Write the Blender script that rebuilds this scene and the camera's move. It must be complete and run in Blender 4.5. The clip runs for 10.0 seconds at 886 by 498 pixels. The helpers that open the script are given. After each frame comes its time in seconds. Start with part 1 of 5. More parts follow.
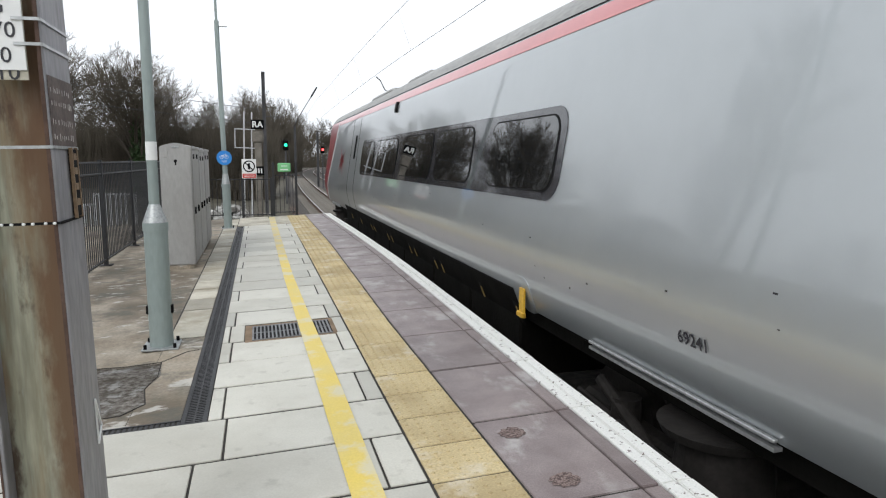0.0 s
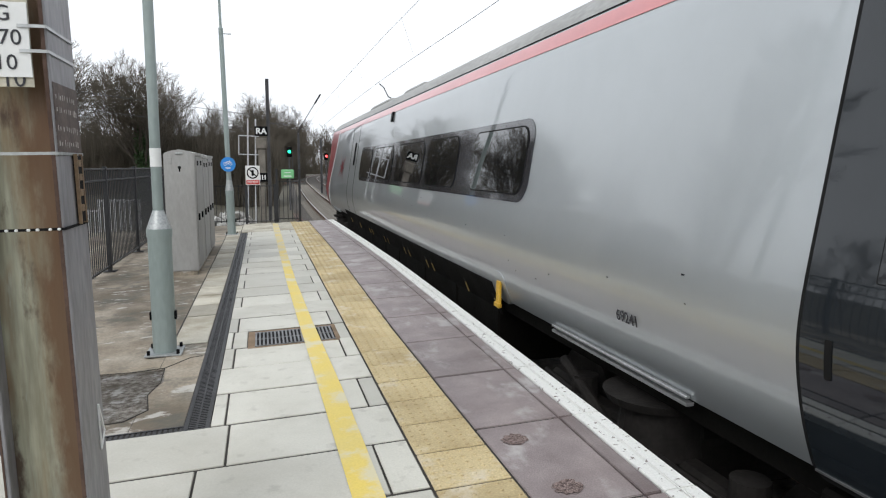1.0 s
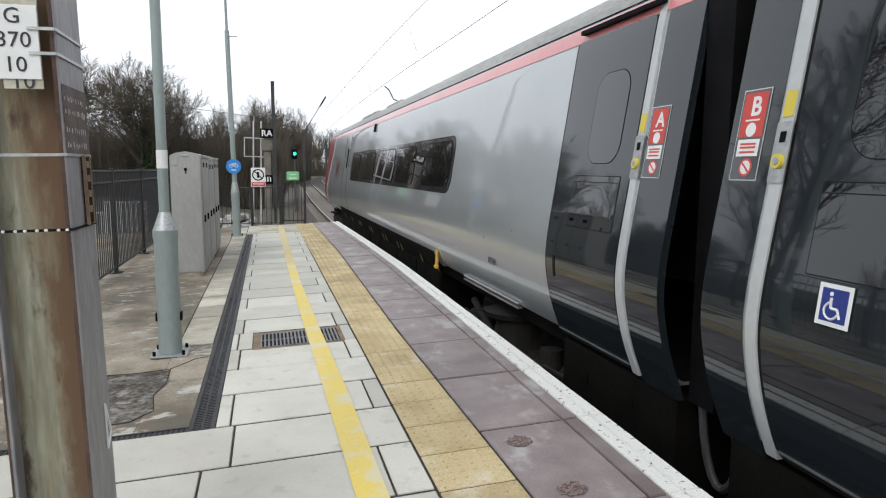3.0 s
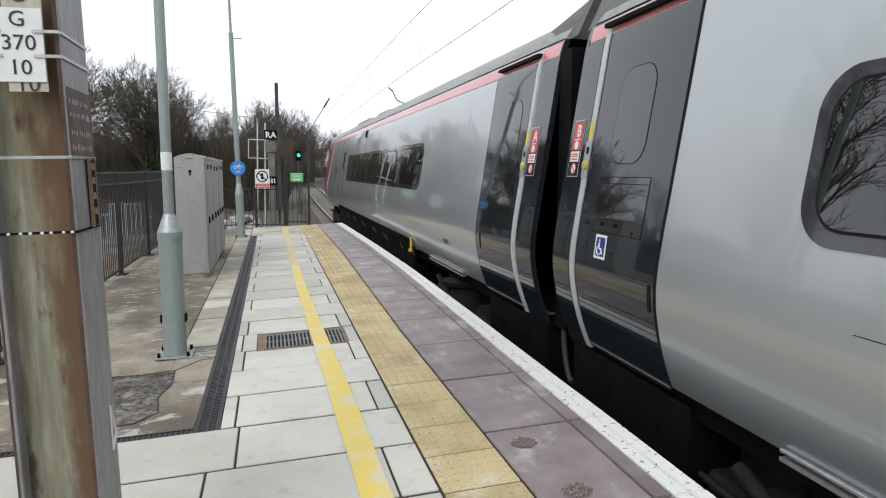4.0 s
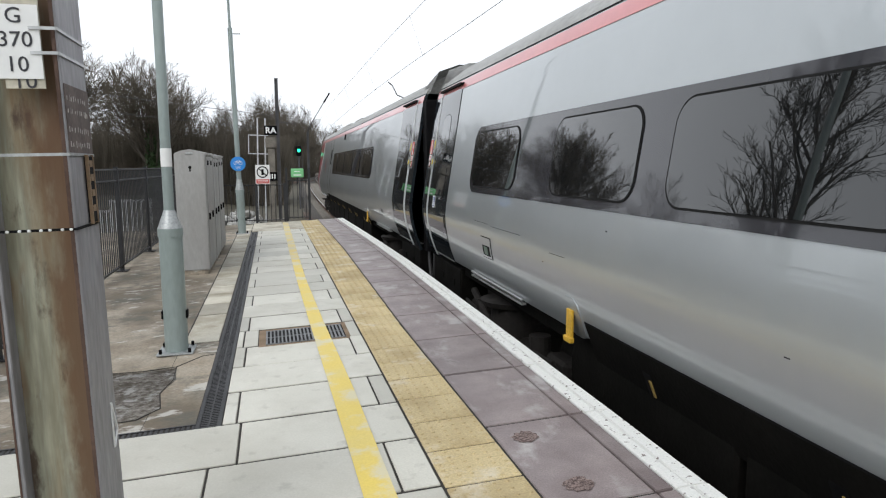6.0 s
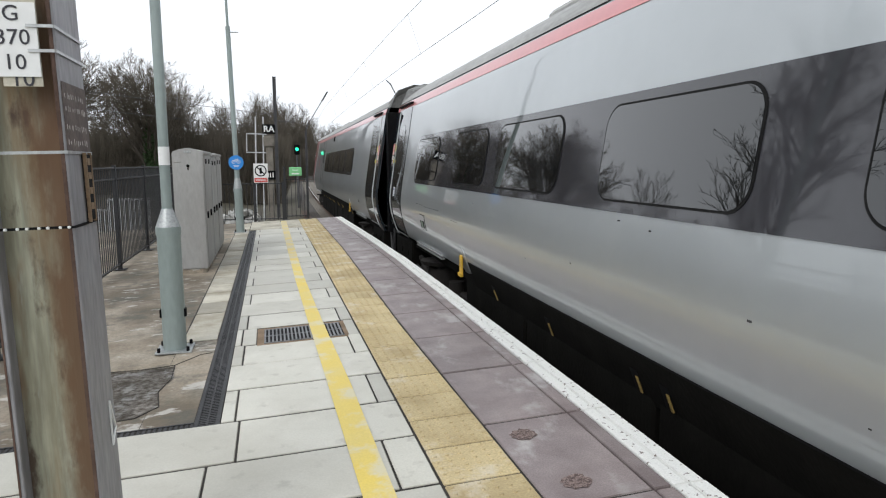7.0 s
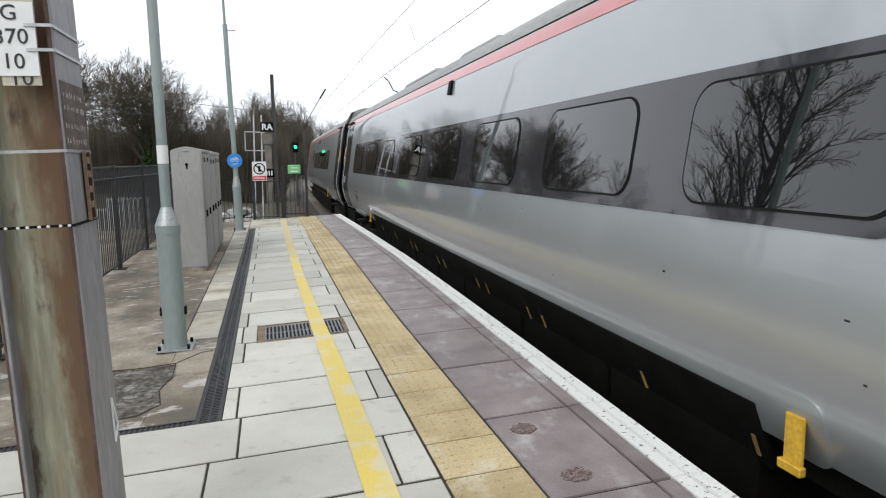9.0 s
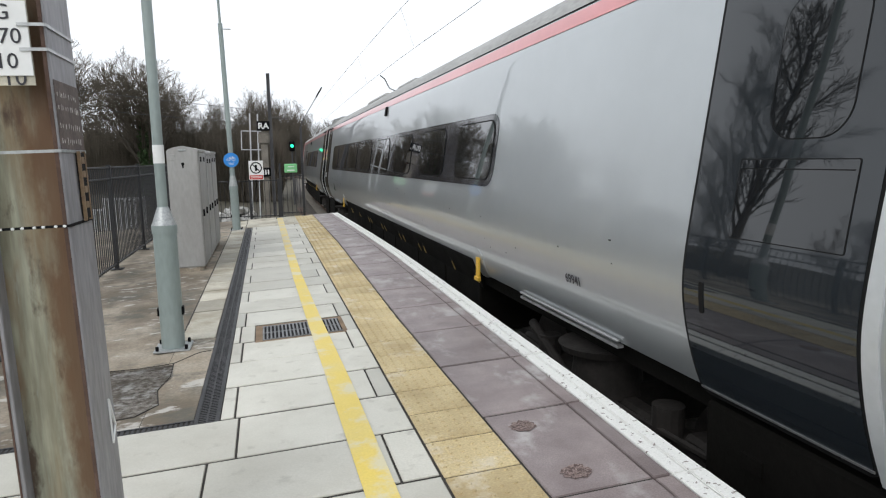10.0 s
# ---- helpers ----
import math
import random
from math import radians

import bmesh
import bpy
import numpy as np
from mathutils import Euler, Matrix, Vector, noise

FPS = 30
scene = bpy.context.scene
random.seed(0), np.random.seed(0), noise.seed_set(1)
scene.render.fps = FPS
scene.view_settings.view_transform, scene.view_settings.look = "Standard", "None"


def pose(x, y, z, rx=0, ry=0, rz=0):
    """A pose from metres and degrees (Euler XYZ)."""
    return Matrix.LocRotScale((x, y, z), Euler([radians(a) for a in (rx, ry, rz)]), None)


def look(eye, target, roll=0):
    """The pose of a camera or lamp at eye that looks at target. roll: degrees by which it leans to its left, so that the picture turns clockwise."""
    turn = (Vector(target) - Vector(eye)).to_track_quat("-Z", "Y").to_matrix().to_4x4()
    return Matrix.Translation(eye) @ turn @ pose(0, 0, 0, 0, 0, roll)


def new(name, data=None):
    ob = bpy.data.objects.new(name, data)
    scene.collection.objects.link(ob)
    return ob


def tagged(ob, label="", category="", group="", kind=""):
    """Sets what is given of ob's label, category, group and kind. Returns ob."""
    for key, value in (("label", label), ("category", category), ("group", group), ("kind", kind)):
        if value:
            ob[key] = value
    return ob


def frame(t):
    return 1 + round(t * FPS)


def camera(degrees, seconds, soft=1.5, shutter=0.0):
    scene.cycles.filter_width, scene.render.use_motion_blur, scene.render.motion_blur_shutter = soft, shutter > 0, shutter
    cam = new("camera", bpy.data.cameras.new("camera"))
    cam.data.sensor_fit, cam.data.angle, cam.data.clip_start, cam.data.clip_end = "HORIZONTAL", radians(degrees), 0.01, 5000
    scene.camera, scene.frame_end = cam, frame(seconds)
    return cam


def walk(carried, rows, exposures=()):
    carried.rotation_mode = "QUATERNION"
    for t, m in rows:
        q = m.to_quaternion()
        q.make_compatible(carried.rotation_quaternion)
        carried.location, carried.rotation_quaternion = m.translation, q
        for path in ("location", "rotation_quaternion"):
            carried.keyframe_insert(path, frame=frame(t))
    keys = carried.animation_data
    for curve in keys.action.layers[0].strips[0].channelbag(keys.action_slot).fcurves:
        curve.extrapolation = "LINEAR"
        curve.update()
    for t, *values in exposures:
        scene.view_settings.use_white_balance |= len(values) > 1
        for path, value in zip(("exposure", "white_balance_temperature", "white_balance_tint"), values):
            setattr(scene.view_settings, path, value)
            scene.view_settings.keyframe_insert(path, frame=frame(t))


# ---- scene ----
cam = camera(68.5, 10.0, soft=1.15)
PATH = [
    (0, (-0.745, -2.804, 1.518), (-0.2042, -0.8974, 1.2481), 0.24),
    (0.5, (-0.748, -2.804, 1.515), (-0.2113, -0.8948, 1.2558), 0.24),
    (1, (-0.744, -2.809, 1.517), (-0.2119, -0.8973, 1.2668), 0.24),
    (1.5, (-0.747, -2.810, 1.512), (-0.2168, -0.8973, 1.2657), 0.34),
    (2, (-0.750, -2.812, 1.512), (-0.2238, -0.8978, 1.2683), 0.34),
    (2.5, (-0.747, -2.817, 1.514), (-0.2239, -0.9020, 1.2703), 0.34),
    (4, (-0.747, -2.815, 1.516), (-0.2402, -0.8952, 1.2758), 0.15),
    (4.5, (-0.751, -2.820, 1.521), (-0.2475, -0.8992, 1.2825), 0.05),
    (5, (-0.749, -2.816, 1.513), (-0.2492, -0.8942, 1.2744), 0.05),
    (5.5, (-0.743, -2.810, 1.517), (-0.2439, -0.8892, 1.2686), -0.15),
    (7, (-0.741, -2.814, 1.514), (-0.2333, -0.8971, 1.2530), -0.25),
    (7.5, (-0.741, -2.819, 1.511), (-0.2341, -0.9018, 1.2499), -0.35),
    (8, (-0.742, -2.823, 1.512), (-0.2351, -0.9064, 1.2469), -0.45),
    (8.5, (-0.742, -2.826, 1.511), (-0.2330, -0.9103, 1.2430), -0.65),
    (9, (-0.741, -2.827, 1.510), (-0.2324, -0.9119, 1.2388), -0.75),
    (9.5, (-0.742, -2.823, 1.511), (-0.2297, -0.9092, 1.2361), -0.95),
    (10, (-0.740, -2.818, 1.509), (-0.2244, -0.9058, 1.2313), -1.15),
]
walk(cam, [(t, look(eye, target, roll)) for t, eye, target, roll in PATH])

# ---------------------------------------------------------------- light
world = bpy.data.worlds.new("overcast_sky")
scene.world = world
world.use_nodes = True
_n, _l = world.node_tree.nodes, world.node_tree.links
_sky = _n.new("ShaderNodeTexSky")
_sky.sky_type, _sky.sun_disc = "NISHITA", False
_sky.sun_elevation, _sky.sun_rotation = radians(38), radians(215)
_sky.dust_density, _sky.air_density = 6.0, 1.0
_hs = _n.new("ShaderNodeHueSaturation")
_hs.inputs["Saturation"].default_value, _hs.inputs["Value"].default_value = 0.12, 0.10
_mx = _n.new("ShaderNodeMix")
_mx.data_type = "RGBA"
_mx.inputs[0].default_value = 0.8
_mx.inputs[7].default_value = (1.09, 1.145, 1.22, 1)
_l.new(_sky.outputs[0], _hs.inputs["Color"])
_l.new(_hs.outputs[0], _mx.inputs[6])
_l.new(_mx.outputs[2], _n["Background"].inputs["Color"])
_n["Background"].inputs["Strength"].default_value = 1.0

sun = new("sun", bpy.data.lights.new("sun", "SUN"))
sun.data.energy, sun.data.angle, sun.data.color = 0.8, radians(25), (1.0, 0.985, 0.96)
sun.matrix_world = look((-20, -25, 30), (0, 0, 0))
scene.view_settings.exposure = 0.22


# ---------------------------------------------------------------- materials
def mat(name, base, rough=0.6, metal=0.0, other=None, scale=3.0, fine=40.0, amount=0.5, bump=0.0,
        vary=0.0, coat=0.0, stretch=(1, 1, 1), contrast=0.25, spec=0.5, fine_amount=0.18):
    """A surface with stains at one scale and grain at another."""
    m = bpy.data.materials.new(name)
    m.use_nodes = True
    n, l = m.node_tree.nodes, m.node_tree.links
    b = n["Principled BSDF"]
    co = n.new("ShaderNodeTexCoord")
    mp = n.new("ShaderNodeMapping")
    mp.inputs["Scale"].default_value = stretch
    l.new(co.outputs["Object"], mp.inputs["Vector"])
    n1, n2 = n.new("ShaderNodeTexNoise"), n.new("ShaderNodeTexNoise")
    for q, s, d in ((n1, scale, 5.0), (n2, fine, 3.0)):
        q.inputs["Scale"].default_value, q.inputs["Detail"].default_value = s, d
        l.new(mp.outputs[0], q.inputs["Vector"])
    info = n.new("ShaderNodeObjectInfo")
    if vary:
        n1.noise_dimensions = "4D"
        sc = n.new("ShaderNodeMath")
        sc.operation = "MULTIPLY"
        sc.inputs[1].default_value = 37.0
        l.new(info.outputs["Random"], sc.inputs[0])
        l.new(sc.outputs[0], n1.inputs["W"])
    rmp = n.new("ShaderNodeValToRGB")
    rmp.color_ramp.elements[0].position, rmp.color_ramp.elements[1].position = 0.5 - contrast, 0.5 + contrast
    other = other or tuple(c * (1 - amount) for c in base)
    rmp.color_ramp.elements[0].color, rmp.color_ramp.elements[1].color = (*other, 1), (*base, 1)
    l.new(n1.outputs["Fac"], rmp.inputs[0])
    mul = n.new("ShaderNodeMix")
    mul.data_type, mul.blend_type = "RGBA", "MULTIPLY"
    mul.inputs[0].default_value = 1.0
    gr = n.new("ShaderNodeMapRange")
    gr.inputs[1].default_value, gr.inputs[2].default_value = 0.3, 0.7
    gr.inputs[3].default_value, gr.inputs[4].default_value = 1 - fine_amount, 1 + fine_amount
    l.new(n2.outputs["Fac"], gr.inputs[0])
    l.new(rmp.outputs[0], mul.inputs[6])
    last = gr.outputs[0]
    if vary:
        vr = n.new("ShaderNodeMapRange")
        vr.inputs[3].default_value, vr.inputs[4].default_value = 1 - vary, 1 + vary
        l.new(info.outputs["Random"], vr.inputs[0])
        pr = n.new("ShaderNodeMath")
        pr.operation = "MULTIPLY"
        l.new(vr.outputs[0], pr.inputs[0])
        l.new(last, pr.inputs[1])
        last = pr.outputs[0]
    l.new(last, mul.inputs[7])
    l.new(mul.outputs[2], b.inputs["Base Color"])
    rr = n.new("ShaderNodeMapRange")
    rr.inputs[3].default_value, rr.inputs[4].default_value = min(1, rough * 1.15), rough * 0.85
    l.new(n1.outputs["Fac"], rr.inputs[0])
    l.new(rr.outputs[0], b.inputs["Roughness"])
    b.inputs["Metallic"].default_value = metal
    b.inputs["Coat Weight"].default_value = coat
    b.inputs["Coat Roughness"].default_value = 0.06
    b.inputs["Specular IOR Level"].default_value = spec
    if bump:
        bp = n.new("ShaderNodeBump")
        bp.inputs["Strength"].default_value, bp.inputs["Distance"].default_value = bump, 0.01
        l.new(n2.outputs["Fac"], bp.inputs["Height"])
        l.new(bp.outputs[0], b.inputs["Normal"])
    return m


def stain(m, color, scale, lo, hi, strength=1.0, stretch=(1, 1, 1), detail=6.0, local=False, shift=0.0):
    """Lays irregular patches of another colour, continuous over neighbouring pieces."""
    n, l = m.node_tree.nodes, m.node_tree.links
    b = n["Principled BSDF"]
    mp = n.new("ShaderNodeMapping")
    mp.inputs["Scale"].default_value = stretch
    mp.inputs["Location"].default_value = (shift, shift * 0.7, shift * 0.3)
    src = n.new("ShaderNodeTexCoord").outputs["Object"] if local else n.new("ShaderNodeNewGeometry").outputs["Position"]
    l.new(src, mp.inputs["Vector"])
    q = n.new("ShaderNodeTexNoise")
    q.inputs["Scale"].default_value, q.inputs["Detail"].default_value, q.inputs["Roughness"].default_value = scale, detail, 0.62
    l.new(mp.outputs[0], q.inputs["Vector"])
    r = n.new("ShaderNodeMapRange")
    r.inputs[1].default_value, r.inputs[2].default_value, r.inputs[4].default_value = lo, hi, strength
    l.new(q.outputs["Fac"], r.inputs[0])
    x = n.new("ShaderNodeMix")
    x.data_type = "RGBA"
    x.inputs[7].default_value = (*color, 1)
    l.new(r.outputs[0], x.inputs[0])
    l.new(b.inputs["Base Color"].links[0].from_socket, x.inputs[6])
    l.new(x.outputs[2], b.inputs["Base Color"])


def glow(name, color, strength):
    m = bpy.data.materials.new(name)
    m.use_nodes = True
    b = m.node_tree.nodes["Principled BSDF"]
    b.inputs["Base Color"].default_value = (*color, 1)
    b.inputs["Emission Color"].default_value, b.inputs["Emission Strength"].default_value = (*color, 1), strength
    return m


M_slab = mat("pale_concrete_slab", (0.54, 0.525, 0.465), 0.5, other=(0.43, 0.42, 0.365), scale=1.6, fine=90, bump=0.05, vary=0.15, contrast=0.3, fine_amount=0.06)
M_slab_old = mat("old_buff_slab", (0.50, 0.475, 0.40), 0.7, other=(0.33, 0.305, 0.245), scale=3, fine=70, bump=0.2, vary=0.28)
M_joint = mat("dark_joint_grit", (0.042, 0.037, 0.031), 0.95, scale=6, fine=120, bump=0.3)
M_apron = mat("stained_brown_concrete", (0.36, 0.315, 0.25), 0.75, other=(0.25, 0.205, 0.15), scale=2.2, fine=45, bump=0.3, contrast=0.2, fine_amount=0.18)
M_patch = mat("broken_grey_concrete", (0.36, 0.335, 0.30), 0.9, other=(0.12, 0.10, 0.08), scale=24, fine=110, bump=0.8, contrast=0.14, fine_amount=0.3)
M_tactile = mat("buff_tactile_concrete", (0.55, 0.45, 0.255), 0.7, other=(0.43, 0.335, 0.175), scale=2.5, fine=80, bump=0.15, vary=0.09)
M_coping = mat("mauve_coping_concrete", (0.32, 0.27, 0.262), 0.45, other=(0.16, 0.13, 0.13), scale=3.6, fine=110, bump=0.25, vary=0.10)
M_white = mat("worn_white_edge_paint", (0.74, 0.74, 0.71), 0.6, other=(0.20, 0.17, 0.155), scale=28, fine=90, bump=0.25, contrast=0.09, fine_amount=0.08)
_r = [q for q in M_white.node_tree.nodes if q.bl_idname == "ShaderNodeValToRGB"][0]
_r.color_ramp.elements[0].position, _r.color_ramp.elements[1].position = 0.345, 0.385
M_yellow = mat("worn_yellow_line_paint", (0.70, 0.52, 0.075), 0.6, other=(0.63, 0.52, 0.20), scale=2.4, fine=80, bump=0.05, contrast=0.3, fine_amount=0.05)
stain(M_slab, (0.36, 0.34, 0.285), 0.9, 0.47, 0.72, 0.75)
stain(M_slab, (0.30, 0.28, 0.24), 7.0, 0.58, 0.70, 0.5, shift=3.0)
stain(M_slab_old, (0.22, 0.19, 0.13), 1.6, 0.45, 0.64, 0.75)
stain(M_apron, (0.10, 0.078, 0.052), 0.75, 0.42, 0.57, 0.85, stretch=(1, 0.75, 1))
stain(M_apron, (0.075, 0.075, 0.06), 3.2, 0.49, 0.62, 0.7, shift=5.0)
stain(M_apron, (0.52, 0.50, 0.46), 5.5, 0.585, 0.65, 0.7, stretch=(0.6, 1, 1), shift=9.0)
stain(M_patch, (0.56, 0.55, 0.53), 6.0, 0.55, 0.62, 0.8, shift=2.0)
stain(M_patch, (0.09, 0.07, 0.05), 4.0, 0.49, 0.59, 0.75, shift=7.0)
stain(M_tactile, (0.30, 0.22, 0.105), 1.3, 0.46, 0.68, 0.75)
stain(M_tactile, (0.62, 0.57, 0.47), 2.6, 0.55, 0.66, 0.7, shift=4.0)
stain(M_coping, (0.50, 0.48, 0.47), 3.4, 0.56, 0.67, 0.65, stretch=(1, 0.6, 1), shift=6.0)
stain(M_coping, (0.17, 0.13, 0.125), 1.2, 0.47, 0.66, 0.6)
stain(M_yellow, (0.58, 0.555, 0.44), 3.0, 0.52, 0.62, 0.75, shift=1.0)
M_iron = mat("black_cast_iron", (0.035, 0.035, 0.038), 0.5, 0.3, scale=5, fine=60, bump=0.2)
M_grate = mat("grey_steel_grate", (0.24, 0.245, 0.25), 0.5, 0.3, scale=5, fine=50)
M_rustframe = mat("rusty_brown_frame", (0.26, 0.18, 0.11), 0.8, other=(0.15, 0.10, 0.06), scale=6, fine=60)
M_ballast = mat("brown_ballast", (0.075, 0.064, 0.053), 0.95, other=(0.025, 0.021, 0.017), scale=9, fine=30, bump=1.0, contrast=0.15)
M_ground = mat("rough_winter_ground", (0.085, 0.075, 0.05), 0.95, other=(0.045, 0.04, 0.028), scale=0.3, fine=5, bump=0.6)
M_rail = mat("worn_rail_steel", (0.32, 0.30, 0.28), 0.35, 0.8, scale=4, fine=40)
M_railside = mat("rusty_rail_web", (0.12, 0.07, 0.045), 0.8, scale=4, fine=40)
M_sleeper = mat("dirty_concrete_sleeper", (0.22, 0.20, 0.17), 0.9, scale=4, fine=40)
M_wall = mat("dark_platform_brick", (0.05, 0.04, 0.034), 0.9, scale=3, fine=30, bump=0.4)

M_silver = mat("silver_coach_paint", (0.455, 0.481, 0.491), 0.38, 0.72, other=(0.43, 0.454, 0.463), scale=0.5, fine=6, coat=0.78, fine_amount=0.012)
M_silver.node_tree.nodes["Principled BSDF"].inputs["Coat IOR"].default_value = 1.62
M_silver.node_tree.nodes["Principled BSDF"].inputs["Coat Roughness"].default_value = 0.02
_wn, _wl = M_silver.node_tree.nodes, M_silver.node_tree.links
_wave = _wn.new("ShaderNodeTexNoise")
_wave.inputs["Scale"].default_value, _wave.inputs["Detail"].default_value = 1.6, 1.0
_wb = _wn.new("ShaderNodeBump")
_wb.inputs["Strength"].default_value, _wb.inputs["Distance"].default_value = 0.02, 0.02
_wl.new(_wave.outputs["Fac"], _wb.inputs["Height"])
for _k in ("Normal", "Coat Normal"):
    _wl.new(_wb.outputs[0], _wn["Principled BSDF"].inputs[_k])
_wc = [q for q in _wn if q.bl_idname == "ShaderNodeTexCoord"][0]
_wl.new(_wc.outputs["Object"], _wave.inputs["Vector"])
M_roof = mat("dirty_grey_roof", (0.36, 0.36, 0.35), 0.55, other=(0.24, 0.24, 0.23), scale=0.9, fine=20, stretch=(1, 0.4, 1))
# stripe red paled towards pink: the sky's gloss is mixed into the base
M_red = mat("red_coach_stripe", (0.62, 0.21, 0.215), 0.3, 0.0, scale=1, fine=8, amount=0.1, coat=0.6, fine_amount=0.03)
M_cabred = mat("deep_red_cab_paint", (0.34, 0.045, 0.06), 0.3, 0.0, scale=1, fine=8, amount=0.15, coat=0.6, fine_amount=0.03)
M_band = mat("dark_grey_window_band", (0.036, 0.036, 0.042), 0.06, 0.0, scale=1, fine=12, amount=0.15, coat=0.5, fine_amount=0.04)
M_pane = mat("tinted_window_glass", (0.006, 0.007, 0.008), 0.012, 0.0, scale=1, fine=6, amount=0.1, coat=0.7, fine_amount=0.02, spec=0.7)
M_doorglass = mat("dark_door_glass", (0.008, 0.010, 0.012), 0.02, 0.0, spec=0.5, scale=1, fine=8, amount=0.2, coat=0.55, fine_amount=0.03)
M_door = mat("gloss_charcoal_door", (0.016, 0.020, 0.024), 0.05, 0.0, spec=0.42, scale=1, fine=8, amount=0.2, coat=0.42, fine_amount=0.05)
for _m in (M_band, M_pane, M_door, M_doorglass):
    _m.node_tree.nodes["Principled BSDF"].inputs["Coat Roughness"].default_value = 0.015
M_seal = mat("black_rubber_seal", (0.008, 0.008, 0.008), 0.75, spec=0.2, scale=5, fine=40)
M_strip = mat("white_door_pillar", (0.47, 0.49, 0.495), 0.35, 0.1, scale=2, fine=20, amount=0.12, coat=0.3, fine_amount=0.04)
M_dull = mat("dull_yellow_latch", (0.30, 0.21, 0.06), 0.7, scale=8, fine=50)
# near-black base carries the deep shade below the coaches as well as grime
M_under = mat("grimy_shaded_underframe", (0.0065, 0.006, 0.005), 0.9, spec=0.08, scale=3, fine=30, bump=0.4)
M_bogie = mat("brake_dust_bogie", (0.026, 0.023, 0.021), 0.8, spec=0.25, scale=5, fine=30, bump=0.4)
M_hose = mat("worn_rubber_hose", (0.06, 0.06, 0.062), 0.55, spec=0.4, scale=3, fine=30)
M_alu = mat("bare_aluminium", (0.42, 0.43, 0.43), 0.38, 0.7, scale=3, fine=30, amount=0.2)
M_handle = mat("yellow_step_paint", (0.62, 0.37, 0.03), 0.5, scale=8, fine=50, amount=0.3)
M_black = mat("black_paint", (0.006, 0.006, 0.007), 0.7, spec=0.1, scale=4, fine=40)
M_signwhite = mat("white_sign_face", (0.72, 0.73, 0.72), 0.4, scale=4, fine=30, amount=0.12, fine_amount=0.03)
M_signred = mat("red_sign_face", (0.52, 0.045, 0.035), 0.4, scale=4, fine=30, amount=0.12, fine_amount=0.03)
M_signblue = mat("blue_sign_face", (0.02, 0.22, 0.62), 0.4, scale=4, fine=30, amount=0.12, fine_amount=0.03)
M_signgreen = mat("green_sign_face", (0.18, 0.50, 0.22), 0.4, scale=4, fine=30, amount=0.12, fine_amount=0.03)
M_signyel = mat("yellow_sign_face", (0.62, 0.50, 0.05), 0.4, scale=4, fine=30, amount=0.12, fine_amount=0.03)
M_greenglass = mat("green_box_insert", (0.012, 0.10, 0.04), 0.3, scale=6, fine=40, coat=0.5)
M_ink = mat("black_lettering", (0.02, 0.02, 0.028), 0.5, scale=4, fine=30)

M_lamp = mat("grey_green_lamp_paint", (0.27, 0.32, 0.31), 0.45, 0.1, other=(0.20, 0.24, 0.23), scale=3, fine=40, stretch=(1, 1, 0.3), fine_amount=0.06)
M_galv = mat("galvanised_collar", (0.40, 0.42, 0.42), 0.45, 0.6, scale=8, fine=50, amount=0.25)
M_cab = mat("weathered_grey_cabinet", (0.33, 0.33, 0.32), 0.6, other=(0.24, 0.235, 0.225), scale=2.2, fine=30, stretch=(1, 1, 0.35), bump=0.08, fine_amount=0.07)
M_fence = mat("black_fence_paint", (0.018, 0.019, 0.022), 0.5, scale=6, fine=40)
M_palisade = mat("galvanised_palisade", (0.50, 0.51, 0.52), 0.55, 0.0, scale=4, fine=30, amount=0.3)
M_post = mat("rust_streaked_steel_face", (0.255, 0.262, 0.20), 0.7, other=(0.18, 0.165, 0.11), scale=15, fine=60, stretch=(1.0, 1.0, 0.10), bump=0.2, contrast=0.20, fine_amount=0.22)
_pn, _pl = M_post.node_tree.nodes, M_post.node_tree.links
_pb = _pn.new("ShaderNodeTexNoise")
_pb.inputs["Scale"].default_value, _pb.inputs["Detail"].default_value = 3.2, 4.0
_pm = _pn.new("ShaderNodeMapping")
_pm.inputs["Scale"].default_value = (2.2, 1, 0.55)
_pc = [q for q in _pn if q.bl_idname == "ShaderNodeTexCoord"][0]
_pl.new(_pc.outputs["Object"], _pm.inputs["Vector"])
_pl.new(_pm.outputs[0], _pb.inputs["Vector"])
_pr = _pn.new("ShaderNodeMapRange")
_pr.inputs[1].default_value, _pr.inputs[2].default_value = 0.57, 0.72
_pl.new(_pb.outputs["Fac"], _pr.inputs[0])
_px = _pn.new("ShaderNodeMix")
_px.data_type = "RGBA"
_px.inputs[7].default_value = (0.15, 0.075, 0.028, 1)
_pl.new(_pr.outputs[0], _px.inputs[0])
_old = _pn["Principled BSDF"].inputs["Base Color"].links[0].from_socket
_pl.new(_old, _px.inputs[6])
_pl.new(_px.outputs[2], _pn["Principled BSDF"].inputs["Base Color"])
stain(M_post, (0.15, 0.085, 0.032), 6.5, 0.50, 0.66, 0.7, stretch=(1.5, 1, 0.16), local=True, shift=2.0)
stain(M_post, (0.045, 0.022, 0.012), 5.5, 0.545, 0.63, 0.9, stretch=(1.3, 1, 0.45), local=True, shift=11.0)
stain(M_post, (0.30, 0.31, 0.27), 9.0, 0.60, 0.68, 0.6, stretch=(1.5, 1, 0.2), local=True, shift=17.0)
